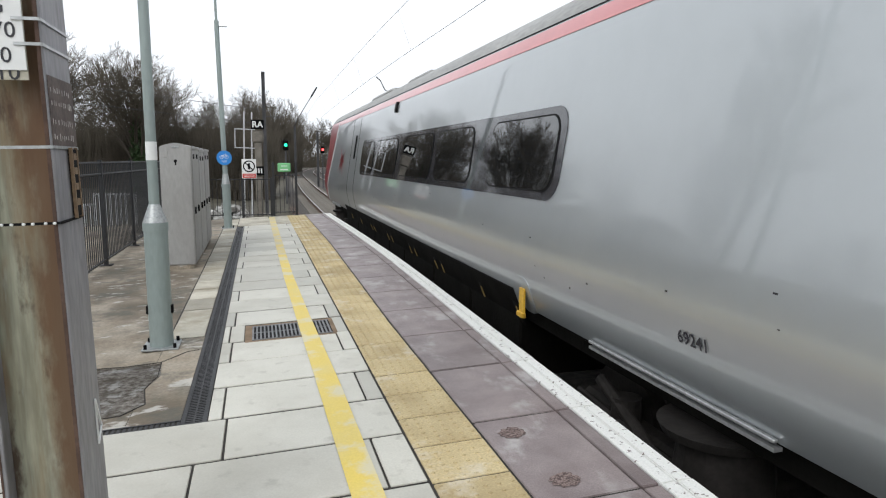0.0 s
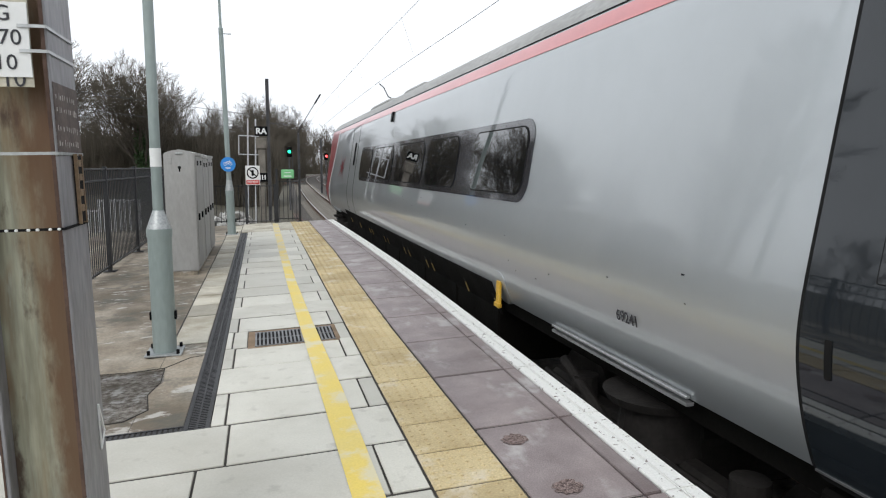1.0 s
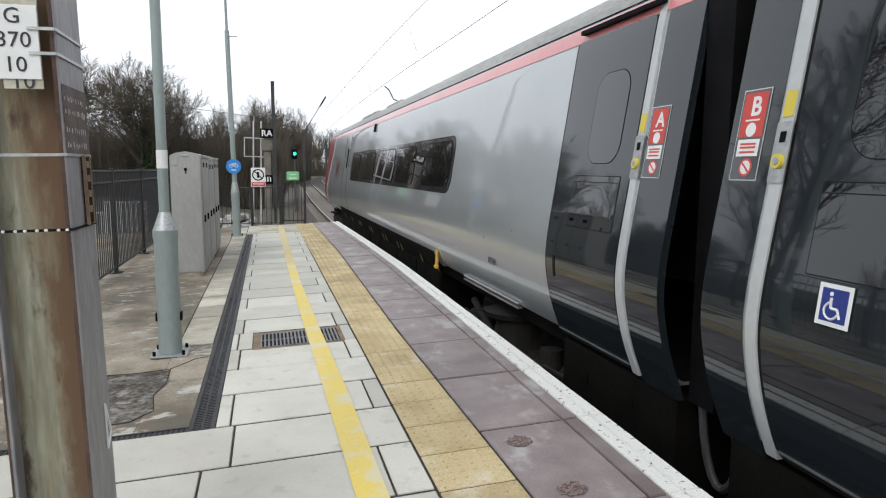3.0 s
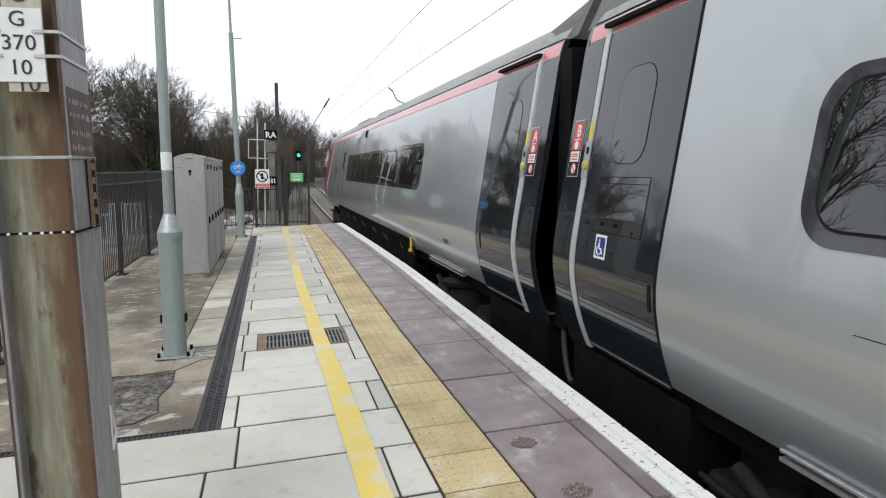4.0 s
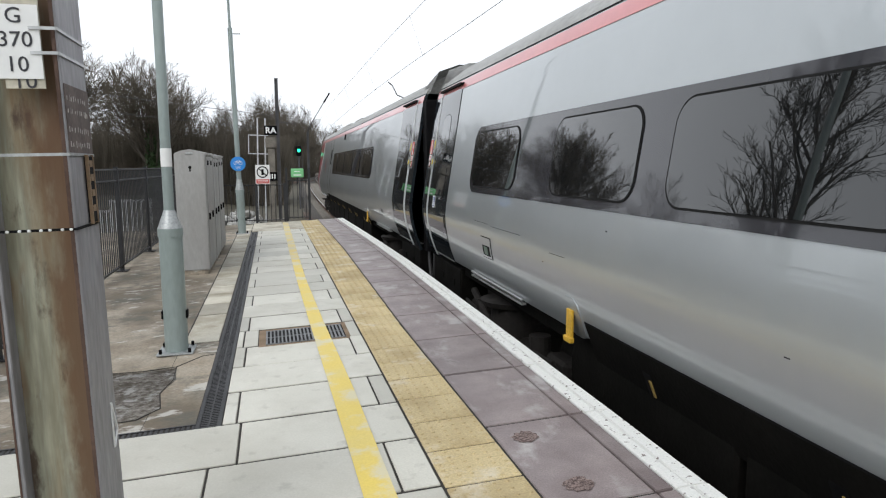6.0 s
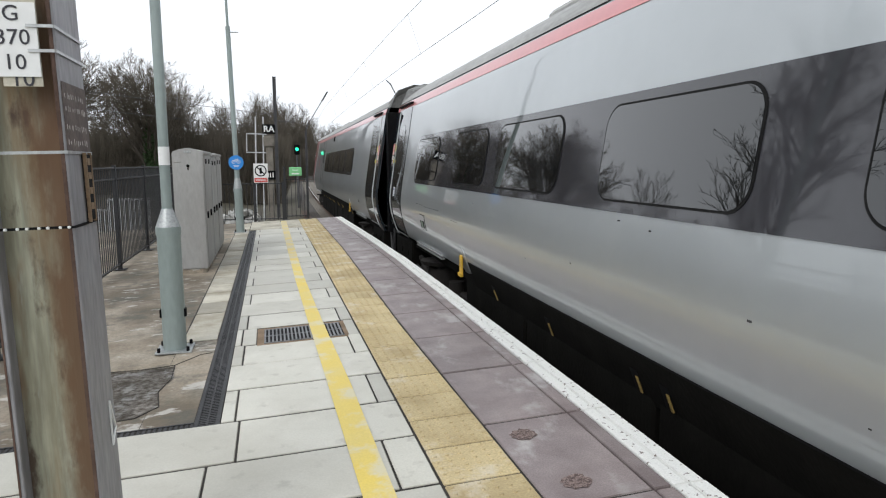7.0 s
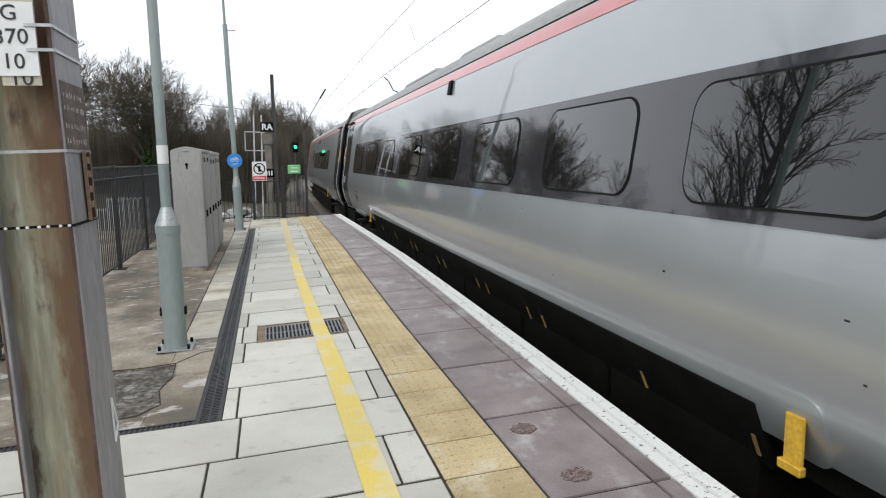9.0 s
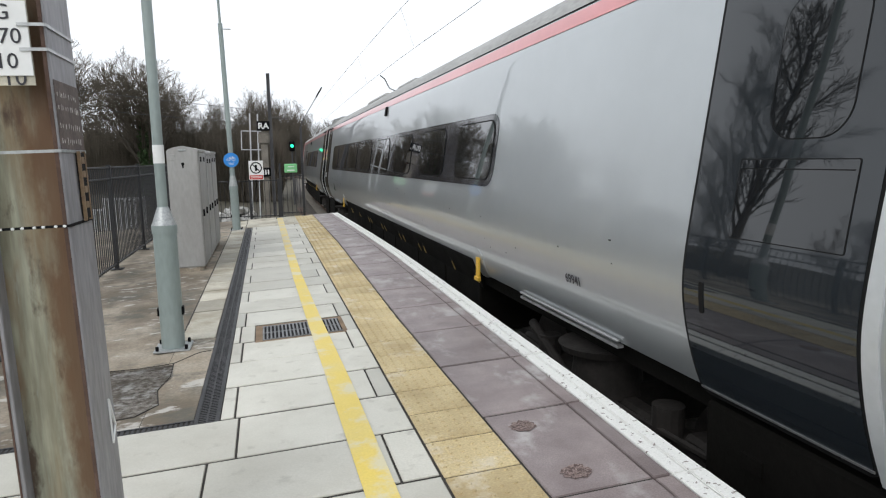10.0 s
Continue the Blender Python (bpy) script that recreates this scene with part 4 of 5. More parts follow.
# ---------------------------------------------------------------- steel stanchion beside the camera
def stanchion():
    st = thing("steel_stanchion", "rust-streaked steel stanchion with a white number plate", "mast", pose(-1.413, -0.47, pz(-1.4), 0, -1.1, 0))
    h, w, d = 6.5, 0.107, 0.135
    part("web", B(-w, w, -0.075, -0.055, -0.05, h), M_post, st, "rust-streaked web")
    for s in (-1, 1):
        f = part("flange", B(s * w - 0.008, s * w + 0.008, -d, d, -0.05, h, 0.003), M_postgrey, st, "grey painted flange")
        part("rusty_edge", B(s * w - 0.0085, s * w + (0.002 if s > 0 else -0.003), -d - 0.003, -d + 0.003, -0.05, h), M_rust, f)
    part("base_plate", B(-0.22, 0.22, -0.22, 0.22, -0.05, 0.02, 0.005), M_postgrey, st)
    fl = w + 0.009
    part("painted_band", B(fl, fl + 0.002, -d + 0.005, d - 0.005, 1.60, 1.815), M_band_dark, st, "brown painted band with chalk marks")
    rr = random.Random(9)
    for z in (1.775, 1.735, 1.68, 1.635):
        y = -d + 0.02
        while y < d - 0.04:
            k = rr.uniform(0.008, 0.018)
            part("chalk_mark", B(fl + 0.002, fl + 0.003, y, y + k * 0.4, z - rr.uniform(0.005, 0.011), z + rr.uniform(0.004, 0.011)), M_chalk, st)
            y += k + rr.uniform(0.004, 0.02)
    for z, hh in ((1.60, 0.009), (1.374, 0.008)):
        bm = B(-w - 0.012, w + 0.012, -d - 0.007, -d - 0.004, z, z + hh)
        box(bm, fl, fl + 0.004, -d, d, z, z + hh)
        part("strap", bm, M_galv if z > 1.5 else M_black, st)
    for k in range(8):
        x = -0.098 + 0.0285 * k + rr.uniform(-0.004, 0.004)
        part("white_bead", B(x, x + 0.009, -d - 0.014, -d - 0.007, 1.374, 1.382, 0.002), M_signwhite, st)
    # narrow board strapped to the flange
    bd = part("side_board", B(fl, fl + 0.012, 0.02, 0.075, 1.385, 1.60, 0.002), M_black, st, "narrow dark board with an orange frame")
    part("board_frame", B(fl + 0.004, fl + 0.014, 0.014, 0.022, 1.38, 1.605), M_rustframe, bd)
    part("board_frame", B(fl + 0.004, fl + 0.014, 0.075, 0.083, 1.38, 1.605), M_rustframe, bd)
    for z in (1.42, 1.47, 1.52, 1.565):
        part("board_mark", B(fl + 0.012, fl + 0.014, 0.032, 0.062, z, z + 0.022), M_rustframe, bd)
    # white number plates
    yf = -d - 0.012
    p2 = part("old_plate", B(-0.030, 0.074, yf + 0.003, yf + 0.006, 1.796, 2.128, 0.001), mat("cream_old_plate", (0.50, 0.47, 0.38), 0.6, scale=12, fine=60), st, "older cream plate behind")
    letters("G", 0.064, p2, pose(0.012, yf + 0.001, 2.070, 90, 0, 0), M_ink, "plate_letter", bold=0.0)
    letters("10", 0.064, p2, pose(0.022, yf + 0.001, 1.816, 90, 0, 0), M_ink, "plate_letter", bold=0.0)
    p1 = part("number_plate", B(-0.056, 0.073, yf - 0.003, yf, 1.823, 2.033, 0.001), M_signwhite, st, "white structure number plate")
    for text, z in (("G", 2.000), ("370", 1.933), ("10", 1.863)):
        letters(text, 0.062, p1, pose(0.008, yf - 0.0045, z, 90, 0, 0), M_ink, "plate_letter", bold=0.0)
    for z in (1.963, 1.893):
        for nm, q in (("cable_tie", (0.045, w + 0.01, yf - 0.008, yf - 0.004)), ("cable_tie", (-w - 0.01, -0.036, yf - 0.008, yf - 0.004)), ("cable_tie", (fl + 0.001, fl + 0.004, yf - 0.006, d))):
            part(nm, B(*q, z, z + 0.009), M_alu, st)
    # chalk triangle low on the flange
    m = Matrix(((0, 0, 1, fl + 0.001), (1, 0, 0, 0.06), (0, 1, 0, 0.66), (0, 0, 0, 1)))
    bm = bmesh.new()
    for a, b in (((0, -0.07), (0, 0.09)), ((0, 0.09), (0.055, -0.025)), ((0.055, -0.025), (0, -0.07))):
        tube(bm, [m @ Vector((*a, 0)), m @ Vector((*b, 0))], 0.005, 5)
    part("chalk_triangle", bm, M_signwhite, st)


stanchion()


# ---------------------------------------------------------------- lamp posts
def lamp_post(x, y, r, z1, z2, label, sign):
    lp = thing("lamp_post", label, "lamp post", pose(x, y, pz(x), 0, -1.0 if sign else 0, 0), "platform lamp posts")
    z1, z2 = z1 - pz(x), z2 - pz(x)
    bp = part("base_plate", B(-0.145, 0.145, -0.145, 0.145, 0.0, 0.014, 0.003), M_galv, lp)
    for a in (-1, 1):
        for b in (-1, 1):
            part("bolt", cyl(bmesh.new(), (a * 0.115, b * 0.115, 0.012), (a * 0.115, b * 0.115, 0.05), 0.014, 0.014, 6), M_black, bp)
    part("lower_tube", cyl(bmesh.new(), (0, 0, 0.01), (0, 0, z1 - 0.07), r, r, 32), M_lamp, lp, smooth=False)
    part("collar", cyl(bmesh.new(), (0, 0, z1 - 0.07), (0, 0, z1), r + 0.006, r + 0.006, 32), M_lamp, lp)
    part("shoulder", cyl(bmesh.new(), (0, 0, z1), (0, 0, z2), r + 0.004, 0.058 if sign else 0.044, 32), M_galv, lp, "bright galvanised shoulder")
    step = 4.62 if sign else 6.0
    part("upper_tube", cyl(bmesh.new(), (0, 0, z2), (0, 0, step), 0.056 if sign else 0.042, 0.050 if sign else 0.038, 24), M_lamp, lp)
    if sign:
        part("top_tube", cyl(bmesh.new(), (0, 0, step), (0, 0, 6.4), 0.028, 0.026, 20), M_lamp, lp)
    for s in (-1, 1):
        part("hinge_lug", B(s * r - 0.012, s * r + 0.012, -0.03, 0.03, 0.29, 0.36, 0.004), M_black, lp)
    if sign:
        part("bracket", cyl(bmesh.new(), (0.02, 0, 4.5), (0.22, 0, 4.5), 0.012, 0.012, 8), M_galv, lp)
        sg = part("cycle_sign", disc(bmesh.new(), 0.0, 1.61, 0.165, -0.070, -0.058), M_signblue, lp, "round blue cycle parking sign")
        bm = bmesh.new()
        for cx in (-0.055, 0.055):
            disc(bm, cx, 1.625, 0.04, -0.073, -0.070, 18, 0.031)
        for a, b in (((-0.055, 1.625), (-0.02, 1.675)), ((-0.02, 1.675), (0.045, 1.675)), ((0.045, 1.675), (0.055, 1.625)), ((-0.02, 1.675), (0.005, 1.625)), ((0.005, 1.625), (0.045, 1.675)), ((0.045, 1.675), (0.035, 1.70))):
            tube(bm, [(a[0], -0.072, a[1]), (b[0], -0.072, b[1])], 0.005, 4)
        box(bm, -0.06, 0.06, -0.073, -0.070, 1.535, 1.545)
        box(bm, -0.045, 0.045, -0.073, -0.070, 1.51, 1.52)
        part("sign_mark", bm, M_signwhite, sg)
    else:
        part("white_band", cyl(bmesh.new(), (0, 0, 1.57), (0, 0, 1.72), 0.0445, 0.0445, 24), M_signwhite, lp, "white reflective band")
    return lp


lamp_post(-1.575, 3.02, 0.094, 1.0, 1.15, "grey-green steel lamp post with a white band", False)
lamp_post(-1.435, 12.96, 0.092, 0.96, 1.2, "grey-green steel lamp post with a blue cycle sign", True)


# ---------------------------------------------------------------- equipment cabinets
def cabinet(y0, y1, x0, x1, top, label):
    c = thing("equipment_cabinet", label, "cabinet", pose(0, 0, pz(-1.86)), "trackside equipment cabinets")
    part("plinth", B(x0 + 0.02, x1 - 0.02, y0 + 0.02, y1 - 0.02, -0.01, 0.07), M_apron, c)
    bm = bmesh.new()
    xm = (x0 + x1) / 2
    prof = [(x0, 0.06), (x1, 0.06), (x1, top), (x1 - 0.09, top + 0.035), (xm, top + 0.06), (x0 + 0.09, top + 0.035), (x0, top)]
    ra, rb = [bm.verts.new((x, y0, z)) for x, z in prof], [bm.verts.new((x, y1, z)) for x, z in prof]
    for i in range(len(prof)):
        bm.faces.new((ra[i], ra[(i + 1) % 7], rb[(i + 1) % 7], rb[i]))
    bm.faces.new(ra), bm.faces.new(rb)
    bmesh.ops.bevel(bm, geom=bm.edges[:], offset=0.012, segments=2, affect="EDGES")
    part("body", bm, M_cab, c, "weathered grey steel body")
    part("roof_lip", B(x1 - 0.02, x1 + 0.02, y0 + 0.01, y1 - 0.01, top - 0.03, top + 0.012, 0.004), M_cab, c)
    n = 2
    for i in range(n):
        a = y0 + 0.03 + i * (y1 - y0 - 0.06) / n
        b = a + (y1 - y0 - 0.06) / n - 0.012
        d = part("door", B(x1 - 0.005, x1 + 0.012, a, b, 0.12, top - 0.05, 0.004), M_cab, c)
        part("handle", B(x1 + 0.012, x1 + 0.035, a + 0.04, a + 0.08, 0.80, 0.90, 0.004), M_black, d)
        part("door_vent", B(x1 + 0.012, x1 + 0.02, a + 0.1, a + 0.26, top - 0.17, top - 0.10, 0.002), M_black, d)
    part("lifting_slot", B(xm - 0.05, xm + 0.05, y0 - 0.012, y0 + 0.002, top - 0.015, top + 0.015, 0.004), M_galv, c)
    part("lock", cyl(bmesh.new(), (xm, y0 - 0.012, top - 0.20), (xm, y0, top - 0.20), 0.022, 0.022, 14), M_black, c)
    part("lock_tail", B(xm - 0.009, xm + 0.009, y0 - 0.008, y0, top - 0.26, top - 0.20), M_black, c)
    part("cover_plate", B(xm - 0.19, xm - 0.10, y0 - 0.006, y0 + 0.001, top - 0.15, top - 0.06, 0.003), M_cab, c)
    return c


cabinet(7.25, 8.35, -2.08, -1.655, 1.765, "tall weathered grey steel equipment cabinet")
cabinet(8.40, 9.45, -2.08, -1.655, 1.74, "weathered grey steel equipment cabinet with black handles")
cabinet(9.50, 10.60, -2.08, -1.655, 1.76, "weathered grey steel equipment cabinet with black handles")


# ---------------------------------------------------------------- railings
def railing(name, p0, p1, posts, top, rails, label, bar_gap=0.115, z0=0.0, post_top=None, base=True):
    """A run of upright bars between posts from p0 to p1 (x, y)."""
    f = thing(name, label, "fence", group="platform railings")
    a, b = Vector((*p0, 0)), Vector((*p1, 0))
    d = (b - a).normalized()
    ang = math.degrees(math.atan2(d.y, d.x))
    L = (b - a).length

    def at(s):
        q = a + d * s
        return pose(q.x, q.y, z0, 0, 0, ang)
    pm = finish(B(-0.03, 0.03, -0.03, 0.03, 0, post_top or top + 0.04, 0.004), M_fence, "post")
    fm = finish(B(-0.09, 0.09, -0.09, 0.09, 0, 0.012), M_fence, "foot_plate")
    for s in posts:
        p = part("post", pm, None, f, at=at(s))
        if base:
            part("foot_plate", fm, None, p)
    for z in rails:
        part("rail", B(0, L, -0.02, 0.02, z - 0.012, z + 0.012, 0.003), M_fence, f, at=at(0))
    bm_ = finish(cyl(bmesh.new(), (0, 0, 0.06), (0, 0, top), 0.0085, 0.0085, 6), M_fence, "bar")
    for k in range(int(L / bar_gap)):
        part("bar", bm_, None, f, at=at(0.05 + k * bar_gap))
    return f


railing("side_railing", (-3.05, 0.9), (-3.05, 15.5), [0.03 + 2.43 * k for k in range(6)] + [14.55], 1.58, (0.09, 1.41, 1.58), "black steel railing along the back of the platform", z0=pz(-3.05))
railing("end_railing", (-3.0, 15.52), (-0.38, 15.52), [0.03, 0.95, 1.85, 2.6], 1.06, (0.10, 1.05), "black steel railing across the platform end", z0=pz(-1.6), post_top=1.1)
railing("platform_gate", (-0.34, 15.52), (0.26, 15.52), [0.0, 0.6], 1.12, (0.10, 1.10), "black steel gate at the platform end", z0=pz(0), post_top=1.45)

# signs hung on the railing
s1 = thing("prohibition_sign", "white and red prohibition sign on the railing", "sign", pose(-0.96, 15.46, 0))
part("board", B(-0.185, 0.185, -0.012, 0.0, 1.02, 1.53, 0.004), M_signwhite, s1)
part("ring", disc(bmesh.new(), 0, 1.34, 0.155, -0.016, -0.012, 28, 0.125), M_black, s1)
part("slash", B(-0.135, 0.135, -0.018, -0.013, -0.014, 0.014, 0, pose(0, 0, 1.34, 0, 45, 0)), M_black, s1)
part("symbol", B(-0.03, 0.03, -0.0155, -0.012, 1.26, 1.42, 0.001), M_black, s1)
part("red_strip", B(-0.17, 0.17, -0.015, -0.012, 1.035, 1.145), M_signred, s1)
for z in (1.07, 1.105):
    part("text_bar", B(-0.14, 0.14, -0.017, -0.015, z, z + 0.012), M_signwhite, s1)
part("fixing", B(-0.03, 0.03, 0.0, 0.045, 1.0, 1.45), M_fence, s1)

s2 = thing("green_sign", "pale green notice box on the gate", "sign", pose(-0.05, 15.46, 0))
part("board", B(-0.17, 0.17, -0.05, 0.03, 1.19, 1.43, 0.02), M_signgreen, s2)
part("text_bar", B(-0.10, 0.10, -0.053, -0.049, 1.24, 1.27), M_signwhite, s2)
part("text_bar", B(-0.08, 0.08, -0.053, -0.049, 1.34, 1.36), M_signwhite, s2)
part("bracket", B(-0.02, 0.02, 0.03, 0.05, 1.0, 1.4), M_fence, s2)

# post with the RA board behind the railing
s3 = thing("indicator_post", "grey post carrying a black lettered board", "signal post", pose(-0.705, 17.5, -1.3))
part("post", B(-0.10, 0.10, -0.07, 0.07, 0, 3.3, 0.01), M_sleeper, s3)
part("post_head", B(-0.17, 0.17, -0.08, 0.08, 3.3, 3.66, 0.05), M_sleeper, s3)
bd = part("board", B(-0.185, 0.185, -0.14, -0.10, 3.70, 3.98, 0.008), M_black, s3, "black board with white letters")
letters("RA", 0.245, bd, pose(0, -0.142, 3.835, 90, 0, 0), M_signwhite, "board_letters", bold=0.006)
b2 = part("small_board", B(-0.13, 0.15, -0.12, -0.08, 2.36, 2.62, 0.005), M_black, s3)
for x in (-0.07, 0.0, 0.075):
    part("text_bar", B(x - 0.018, x + 0.018, -0.124, -0.12, 2.42, 2.56), M_signwhite, b2)


# ---------------------------------------------------------------- line-side masts, signals and wires
def mast(x, y, h, w, label, z0=-1.35):
    m = thing("overhead_mast", label, "mast", pose(x, y, z0), "overhead line masts")
    bm = B(-w, -w + 0.02, -w, w, 0, h)
    box(bm, w - 0.02, w, -w, w, 0, h)
    box(bm, -w + 0.02, w - 0.02, -0.01, 0.01, 0, h)
    part("column", bm, M_mast, m)
    part("foot", B(-0.3, 0.3, -0.3, 0.3, 0, 0.1, 0.02), M_sleeper, m)
    return m


m1 = mast(-0.33, 32, 7.25, 0.085, "dark steel mast standing beside the line")
part("cross_arm", cyl(bmesh.new(), (0.05, 0, 5.05), (0.95, 0, 5.0), 0.025, 0.025, 6), M_mast, m1)
m2 = mast(1.50, 38, 4.9, 0.065, "dark steel mast with a raked registration arm")
part("raked_arm", cyl(bmesh.new(), (-0.1, -1.2, 4.9), (1.15, -2.4, 6.95), 0.022, 0.02, 8), M_mast, m2)
part("arm_strut", cyl(bmesh.new(), (0.0, 0, 4.85), (0.15, -1.4, 5.3), 0.02, 0.02, 8), M_mast, m2)
part("insulator", cyl(bmesh.new(), (0.85, -2.1, 6.45), (1.15, -2.4, 6.95), 0.045, 0.04, 10), M_black, m2)
m3 = mast(6.6, 19.5, 5.0, 0.10, "steel mast beyond the train")
part("raked_arm", cyl(bmesh.new(), (0, 0, 4.6), (-1.9, -0.3, 4.7), 0.02, 0.02, 8), M_mast, m3)
part("steady_arm", tube(bmesh.new(), [(-3.45, -0.3, 5.62), (-3.3, -0.3, 5.5), (-3.15, -0.3, 5.2), (-1.9, -0.3, 4.7)], 0.018, 6), M_mast, m3)
m4 = mast(4.95, 62, 5.6, 0.10, "slender steel mast beside the far curve")


def lineside_signal(x, y, z, lens, colour, label):
    s = thing("railway_signal", label, "signal", pose(x, y, -1.3))
    part("post", cyl(bmesh.new(), (0, 0.12, 0), (0, 0.12, z + 1.0), 0.06, 0.06, 10), M_mast, s)
    hd = part("head", B(-0.17, 0.17, -0.05, 0.12, z + 0.98, z + 1.62, 0.05), M_black, s, "black signal head")
    part("hood", disc(bmesh.new(), 0, z + 1.32, 0.125, -0.42, -0.05, 20, 0.112), M_black, hd)
    part("lens", cyl(bmesh.new(), (0, -0.09, z + 1.32), (0, -0.06, z + 1.32), 0.105, 0.105, 18), lens, hd, colour)
    part("ladder", tube(bmesh.new(), [(0.2, 0.15, 0), (0.2, 0.15, z + 1)], 0.02, 6), M_mast, s)
    return s


lineside_signal(1.02, 40, 2.42, G_green, "glowing green lens", "lineside colour signal showing green")
lineside_signal(5.23, 60, 2.45, G_red, "glowing red lens", "lineside colour signal showing red")
fr = thing("lattice_frame", "grey galvanised lattice frame beyond the railing", "frame", pose(0, 26, -1.35, 0, 1.5, 0))
for x in (-1.34, -1.03):
    part("upright", B(x - 0.03, x + 0.03, -0.03, 0.03, 0, 4.8, 0.004), M_palisade, fr)
for x0, x1, z0, z1 in ((-1.72, -1.68, 3.35, 4.1), (-1.72, -0.9, 4.07, 4.11), (-1.72, -0.9, 3.3, 3.34)):
    part("cross_rail", B(x0, x1, -0.09, -0.05, z0, z1), M_palisade, fr)


def wire(pts, r, label):
    w = tagged(part("overhead_wire", tube(bmesh.new(), pts, r, 5), M_mast), label, "cable", "overhead wires", "structure")
    return w


ys = np.arange(-20, 90, 3.0)
wire([(centre(y) + 0.33, y, 4.32) for y in ys], 0.006, "thin dark contact wire above the track")
wire([(centre(y) - 0.02, y, 5.25 + 0.18 * ((((y + 5) / 25) % 2) - 1) ** 2) for y in ys], 0.0055, "thin dark catenary wire above the track")
for y in (14, 22, 30, 38, 46):
    wire([(centre(y) + 0.32, y, 4.33), (centre(y) - 0.02, y, 5.3)], 0.0025, "thin dropper wire between overhead wires")
wire([(-14, 30, 5.4), (-6, 33, 4.7), (-0.33, 32, 4.0)], 0.014, "sagging grey wire of the neighbouring line")
wire([(-14, 30, 4.6), (-6, 33, 3.9), (-0.33, 32, 3.3)], 0.014, "sagging grey wire of the neighbouring line")

# palisade fence and rubble beyond the railing
pal = thing("palisade_fence", "galvanised palisade fence below the platform", "fence")
pm = finish(B(-0.012, 0.012, -0.035, 0.035, 0, 1.75, 0.004), M_palisade, "pale")
for p in range(5):
    x1, low = -4.6 - 1.2 * p, -1.3 - 0.33 * p
    for k in range(8):
        part("pale", pm, None, pal, at=pose(x1 - 0.075 - 0.15 * k, 20, low, 0, 0, 90))
    for z in (0.3, 1.68):
        part("rail", B(x1 - 1.16, x1, 20.014, 20.05, low + z, low + z + 0.06), M_palisade, pal)
    part("post", B(x1 - 0.02, x1 + 0.08, 20.05, 20.15, low - 0.6, low + 1.75), M_palisade, pal)
bm = bmesh.new()
rr = random.Random(12)
for k in range(130):
    a, d = rr.uniform(0, 6.28), rr.random() ** 0.7
    x, y, s = -1.75 + 1.5 * d * math.cos(a), 20.5 + 2.4 * d * math.sin(a), rr.uniform(0.06, 0.26)
    box(bm, -s, s, -s, s, -s * 0.4, s * 0.4, 0.03, pose(x, y, -1.1 + (1 - d) * 1.0, rr.uniform(-40, 40), rr.uniform(-40, 40), rr.uniform(0, 90)))
tagged(part("rubble_heap", bm, M_litter), "pale heap of broken concrete rubble beside the line", "rubble", kind="stuff")
tr = thing("cable_trough", "reddish cable pipes beside the track", "pipe")
for k in range(3):
    part("pipe", tube(bmesh.new(), [(centre(y) - 1.75 - 0.12 * k - 0.004 * (y - 16), y, -1.08) for y in (16, 20, 26, 34)], 0.045, 8), M_rust, tr)


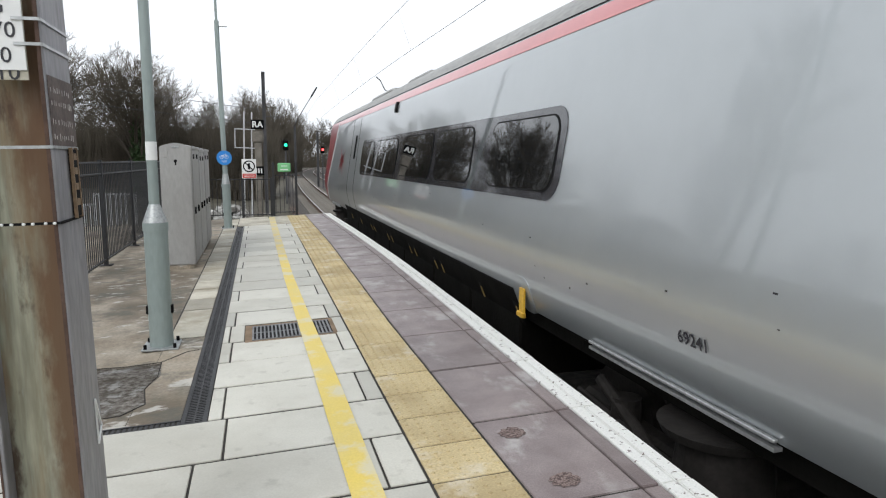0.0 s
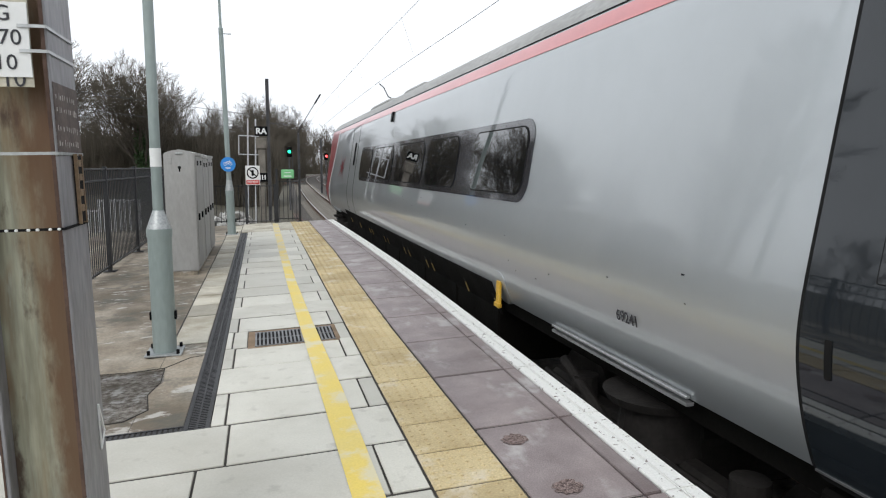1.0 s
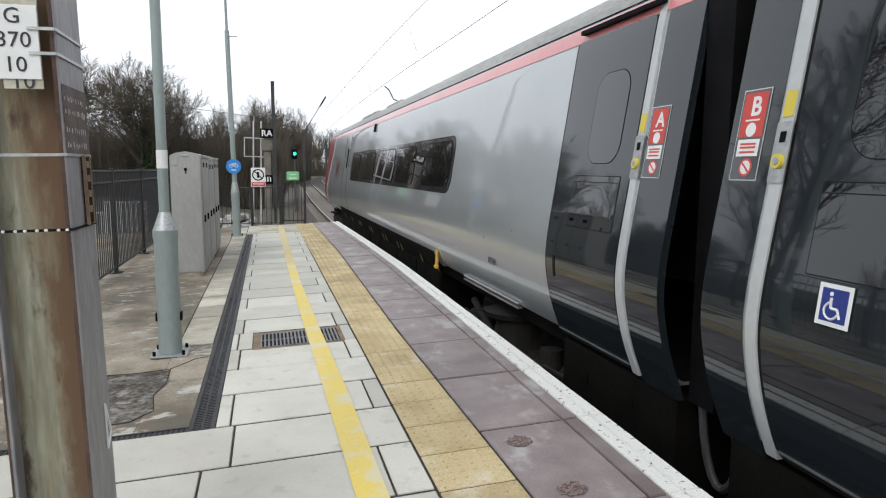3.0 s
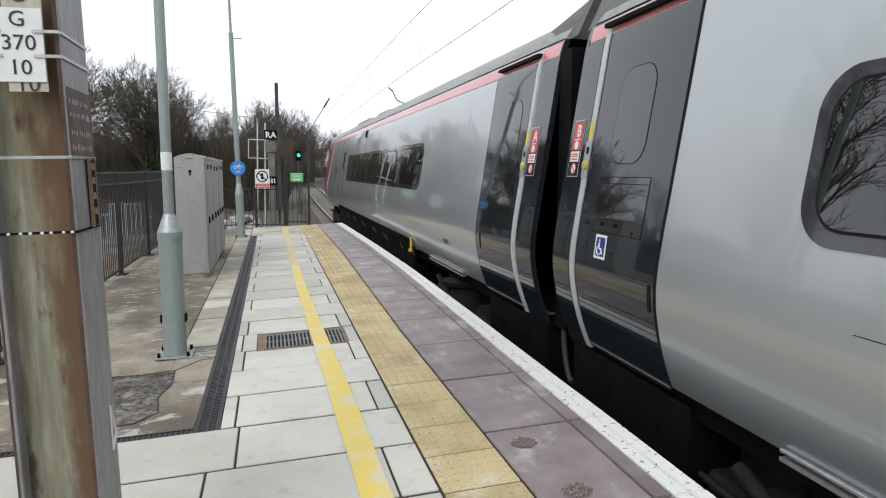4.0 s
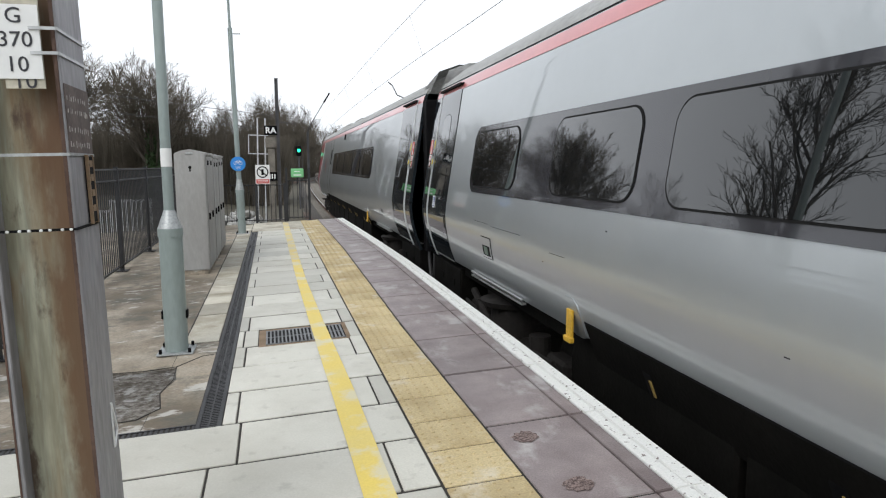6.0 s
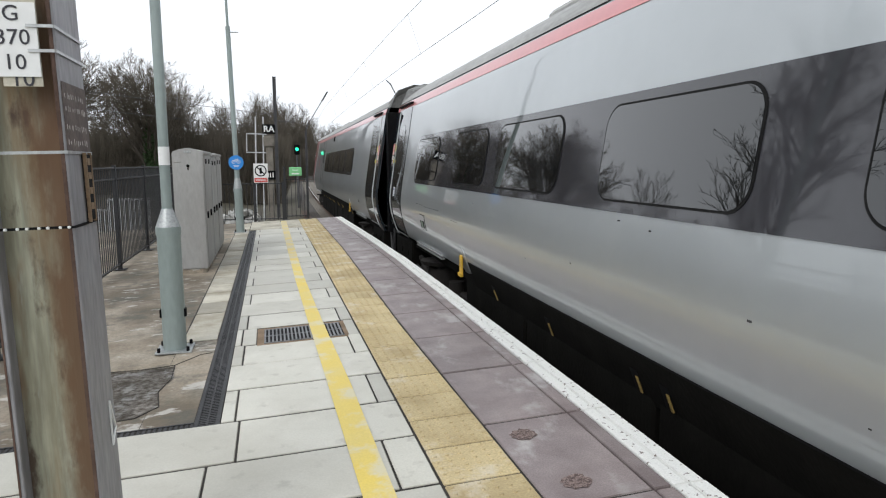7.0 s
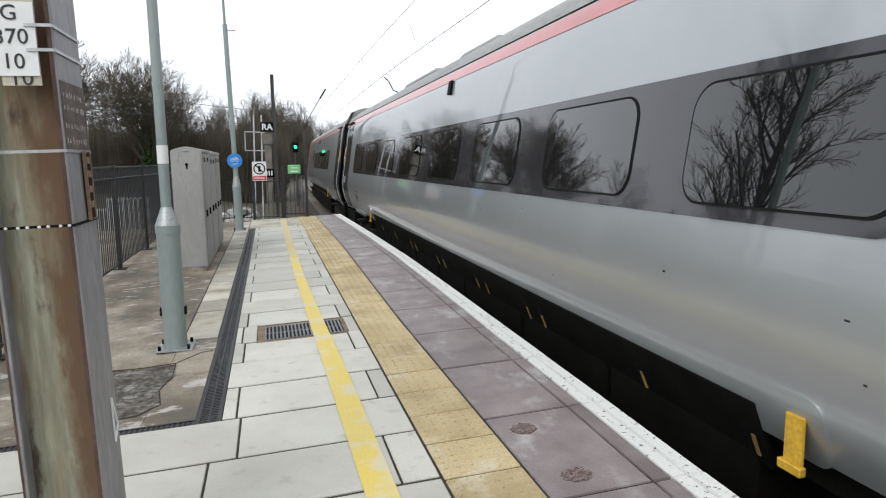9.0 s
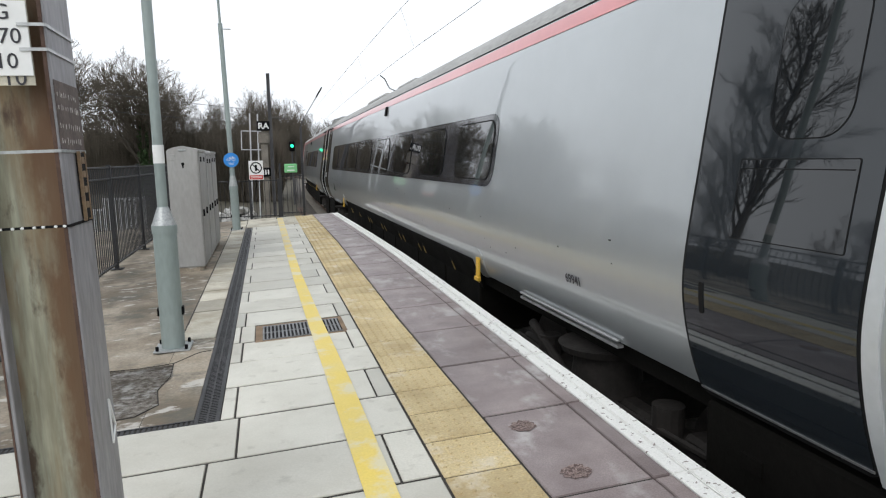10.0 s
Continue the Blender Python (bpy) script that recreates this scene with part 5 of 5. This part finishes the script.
# ---------------------------------------------------------------- bare trees
def tree_meshes(seed, height, spread, first, limbs, density, dome=False, girth=0.013, keep=0.46, twig=0.006, reach=0.62):
    """A leafless tree: one mesh for trunk and limbs, one for the twigs."""
    rr = random.Random(seed)
    out = {0: ([], []), 1: ([], [])}

    def stick(path, r0, r1, kind, n):
        vs, fs = out[kind]
        k = len(path)
        for i, p in enumerate(path):
            d = (path[min(i + 1, k - 1)] - path[max(i - 1, 0)]).normalized()
            u = d.cross(Vector((0.3, 0.9, 0.2))).normalized()
            v = d.cross(u)
            r = r0 + (r1 - r0) * i / (k - 1)
            for j in range(n):
                a = 6.283 * j / n
                vs.append(p + (u * math.cos(a) + v * math.sin(a)) * r)
        b = len(vs) - k * n
        for i in range(k - 1):
            for j in range(n):
                fs.append((b + i * n + j, b + i * n + (j + 1) % n, b + (i + 1) * n + (j + 1) % n, b + (i + 1) * n + j))

    def grow(p, d, length, r, level):
        segs = 5 if level < 2 else (4 if level == 2 else 3)
        path = [p]
        for i in range(segs):
            q = (0.045, 0.12, 0.10, 0.08, 0.07)[level]
            d = (d + Vector((rr.gauss(0, q), rr.gauss(0, q), rr.gauss(0.05, 0.09)))).normalized()
            path.append(path[-1] + d * length / segs)
        stick(path, r, r * (0.45 if level < 3 else 0.3), 0 if level < 2 else 1, (8, 6, 4, 3, 3)[min(level, 4)])
        if level >= 4:
            return
        kids = (limbs, 8, 7, density)[min(level, 3)]
        for i in range(kids):
            f = (first + (1 - first) * (i + rr.random()) / kids) if level == 0 else 0.22 + 0.78 * (i + rr.random()) / kids
            q = f * segs
            a = min(int(q), segs - 1)
            base = path[a].lerp(path[a + 1], q - a)
            dd = (path[a + 1] - path[a]).normalized()
            side = Vector((rr.gauss(0, 1), rr.gauss(0, 1), rr.gauss(0, 0.5)))
            side = (side - dd * side.dot(dd)).normalized()
            w = spread * rr.uniform(0.7, 1.3) * (1.1 - 0.5 * f if level == 0 else 1)
            nd = (dd + side * w + Vector((0, 0, 0.22))).normalized()
            ln = length * (((1.0 if dome else reach) * (1.15 - 0.6 * f)) if level == 0 else rr.uniform(0.42, 0.62) * (1.15 - 0.45 * f))
            grow(base, nd, ln, max(r * keep * (1.1 - 0.5 * f), twig), level + 1)

    grow(Vector((0, 0, 0)), Vector((0, 0, 1)), height * (0.55 if dome else 0.9), height * girth, 0)
    made = []
    for kind, nm, material in ((0, "trunk", M_bark), (1, "crown", M_twig)):
        me = bpy.data.meshes.new(nm)
        me.from_pydata(out[kind][0], [], out[kind][1])
        me.materials.append(material)
        made.append(me)
    return made


KINDS = [tree_meshes(11, 8.0, 0.75, 0.18, 13, 4), tree_meshes(23, 8.0, 0.6, 0.15, 13, 4), tree_meshes(37, 8.0, 0.85, 0.22, 24, 8, True, 0.014, 0.44, 0.0075), tree_meshes(51, 8.0, 0.62, 0.12, 12, 4), tree_meshes(64, 8.0, 0.80, 0.24, 19, 4, False, 0.0145, 0.42, 0.007, 0.34)]


def bare_tree(kind, x, y, z, height, turn, label, group="bare trees beyond the station"):
    t = thing("bare_tree", label, "tree", pose(x, y, z, 0, 0, turn), group)
    s = height / 8.0
    for me, nm in zip(KINDS[kind], ("trunk", "crown")):
        ob = part(nm, me, None, t)
        ob.scale = (s, s, s)
    return t


rr = random.Random(5)
# the tree behind the lamp post, with ivy up its trunk
big = bare_tree(2, -7.95, 43, -1.3, 10.0, 20, "broad bare tree with ivy climbing its trunk")
verts, faces = [], []
for k in range(5200):
    z = rr.random() ** 0.9 * 6.3
    a, r = rr.uniform(0, 6.28), (0.2 + 0.55 * rr.random()) * (1.0 - 0.45 * z / 6.3)
    p = Vector((r * math.cos(a), r * math.sin(a), 0.2 + z))
    u = Vector((rr.gauss(0, 1), rr.gauss(0, 1), rr.gauss(0, 1))).normalized() * 0.10
    v = u.cross(Vector((rr.gauss(0, 1), rr.gauss(0, 1), rr.gauss(0, 1)))).normalized() * 0.08
    b = len(verts)
    verts += [p - u, p + v * 0.8, p + u, p - v * 0.8]
    faces.append((b, b + 1, b + 2, b + 3))
me = bpy.data.meshes.new("ivy")
me.from_pydata(verts, [], faces)
me.materials.append(M_ivy)
part("ivy", me, None, big, "dark green ivy")
# belt of trees behind the railings
for k in range(46):
    x = -22 + k * 0.485 + rr.uniform(-0.4, 0.4)
    y = rr.uniform(46, 60)
    bare_tree(k % 4, x, y, -1.0, (rr.uniform(4.4, 5.5) if x < -8.5 else rr.uniform(5.0, 6.3)), rr.uniform(0, 360), "bare brown winter tree in a dense belt")
for k in range(16):
    x = -2 + k * 0.75 + rr.uniform(-0.5, 0.5)
    y = 92 + max(0, x) * 7 + rr.uniform(0, 18)
    bare_tree(k % 4, x, y, -1.2, rr.uniform(9.0, 11.5), rr.uniform(0, 360), "bare brown winter tree beside the curving line")
for k in range(16):
    x = 3 + k * 1.5 + rr.uniform(-0.6, 0.6)
    bare_tree(k % 4, x, 245 + rr.uniform(0, 30), -1.2, rr.uniform(12, 15), rr.uniform(0, 360), "distant bare tree where the line curves away")
# trees standing behind the back of the platform
bare_tree(4, -9.9, 13.7, -1.3, 11.0, 60, "tall bare tree standing behind the platform")
bare_tree(2, -12.2, 34.7, -1.3, 10.0, 140, "rounded bare tree beyond the platform railing")
for x, y, h in ((-14, 24, 5.5), (-17, 33, 6.5), (-15.5, 38, 6.5), (-10.5, 21, 4.0), (-20, 18, 5.5), (-19, 26, 6.0)):
    bare_tree(int(x) % 4, x, y, -1.3, h, rr.uniform(0, 360), "bare brown winter tree beyond the railing")
# thicket under the trees
verts, faces = [], []


def thicket(n, x0, x1, yf, h):
    for k in range(n):
        x = rr.uniform(x0, x1)
        y = yf(x) + rr.uniform(0, 9)
        hh = h * rr.uniform(0.35, 1.0)
        p, q = Vector((x, y, -1.3)), Vector((x + rr.gauss(0, 0.5), y + rr.gauss(0, 0.5), -1.3 + hh))
        s = Vector((rr.gauss(0, 1), rr.gauss(0, 0.5), 0)).normalized() * rr.uniform(0.012, 0.03)
        b = len(verts)
        verts.extend([p - s, p + s, q + s * 0.2, q - s * 0.2])
        faces.append((b, b + 1, b + 2, b + 3))
        for j in range(2):
            f = rr.uniform(0.3, 0.8)
            c = p.lerp(q, f)
            e = c + Vector((rr.gauss(0, 0.5), rr.gauss(0, 0.5), rr.uniform(0.2, 0.8)))
            b = len(verts)
            verts.extend([c - s * 0.5, c + s * 0.5, e])
            faces.append((b, b + 1, b + 2))


thicket(80000, -26, 0.3, lambda x: 45, 5.2)
thicket(34000, -3, 9, lambda x: 88 + max(0, x) * 7, 5.5)
thicket(6000, 0, 30, lambda x: 243, 9)
thicket(6000, -24, -7.5, lambda x: 16 + (-x - 7) * 0.6, 2.2)
me = bpy.data.meshes.new("thicket")
me.from_pydata(verts, [], faces)
me.materials.append(M_twig)
tagged(part("thicket", me, None), "dense brown leafless undergrowth below the trees", "undergrowth", kind="stuff")

motions()
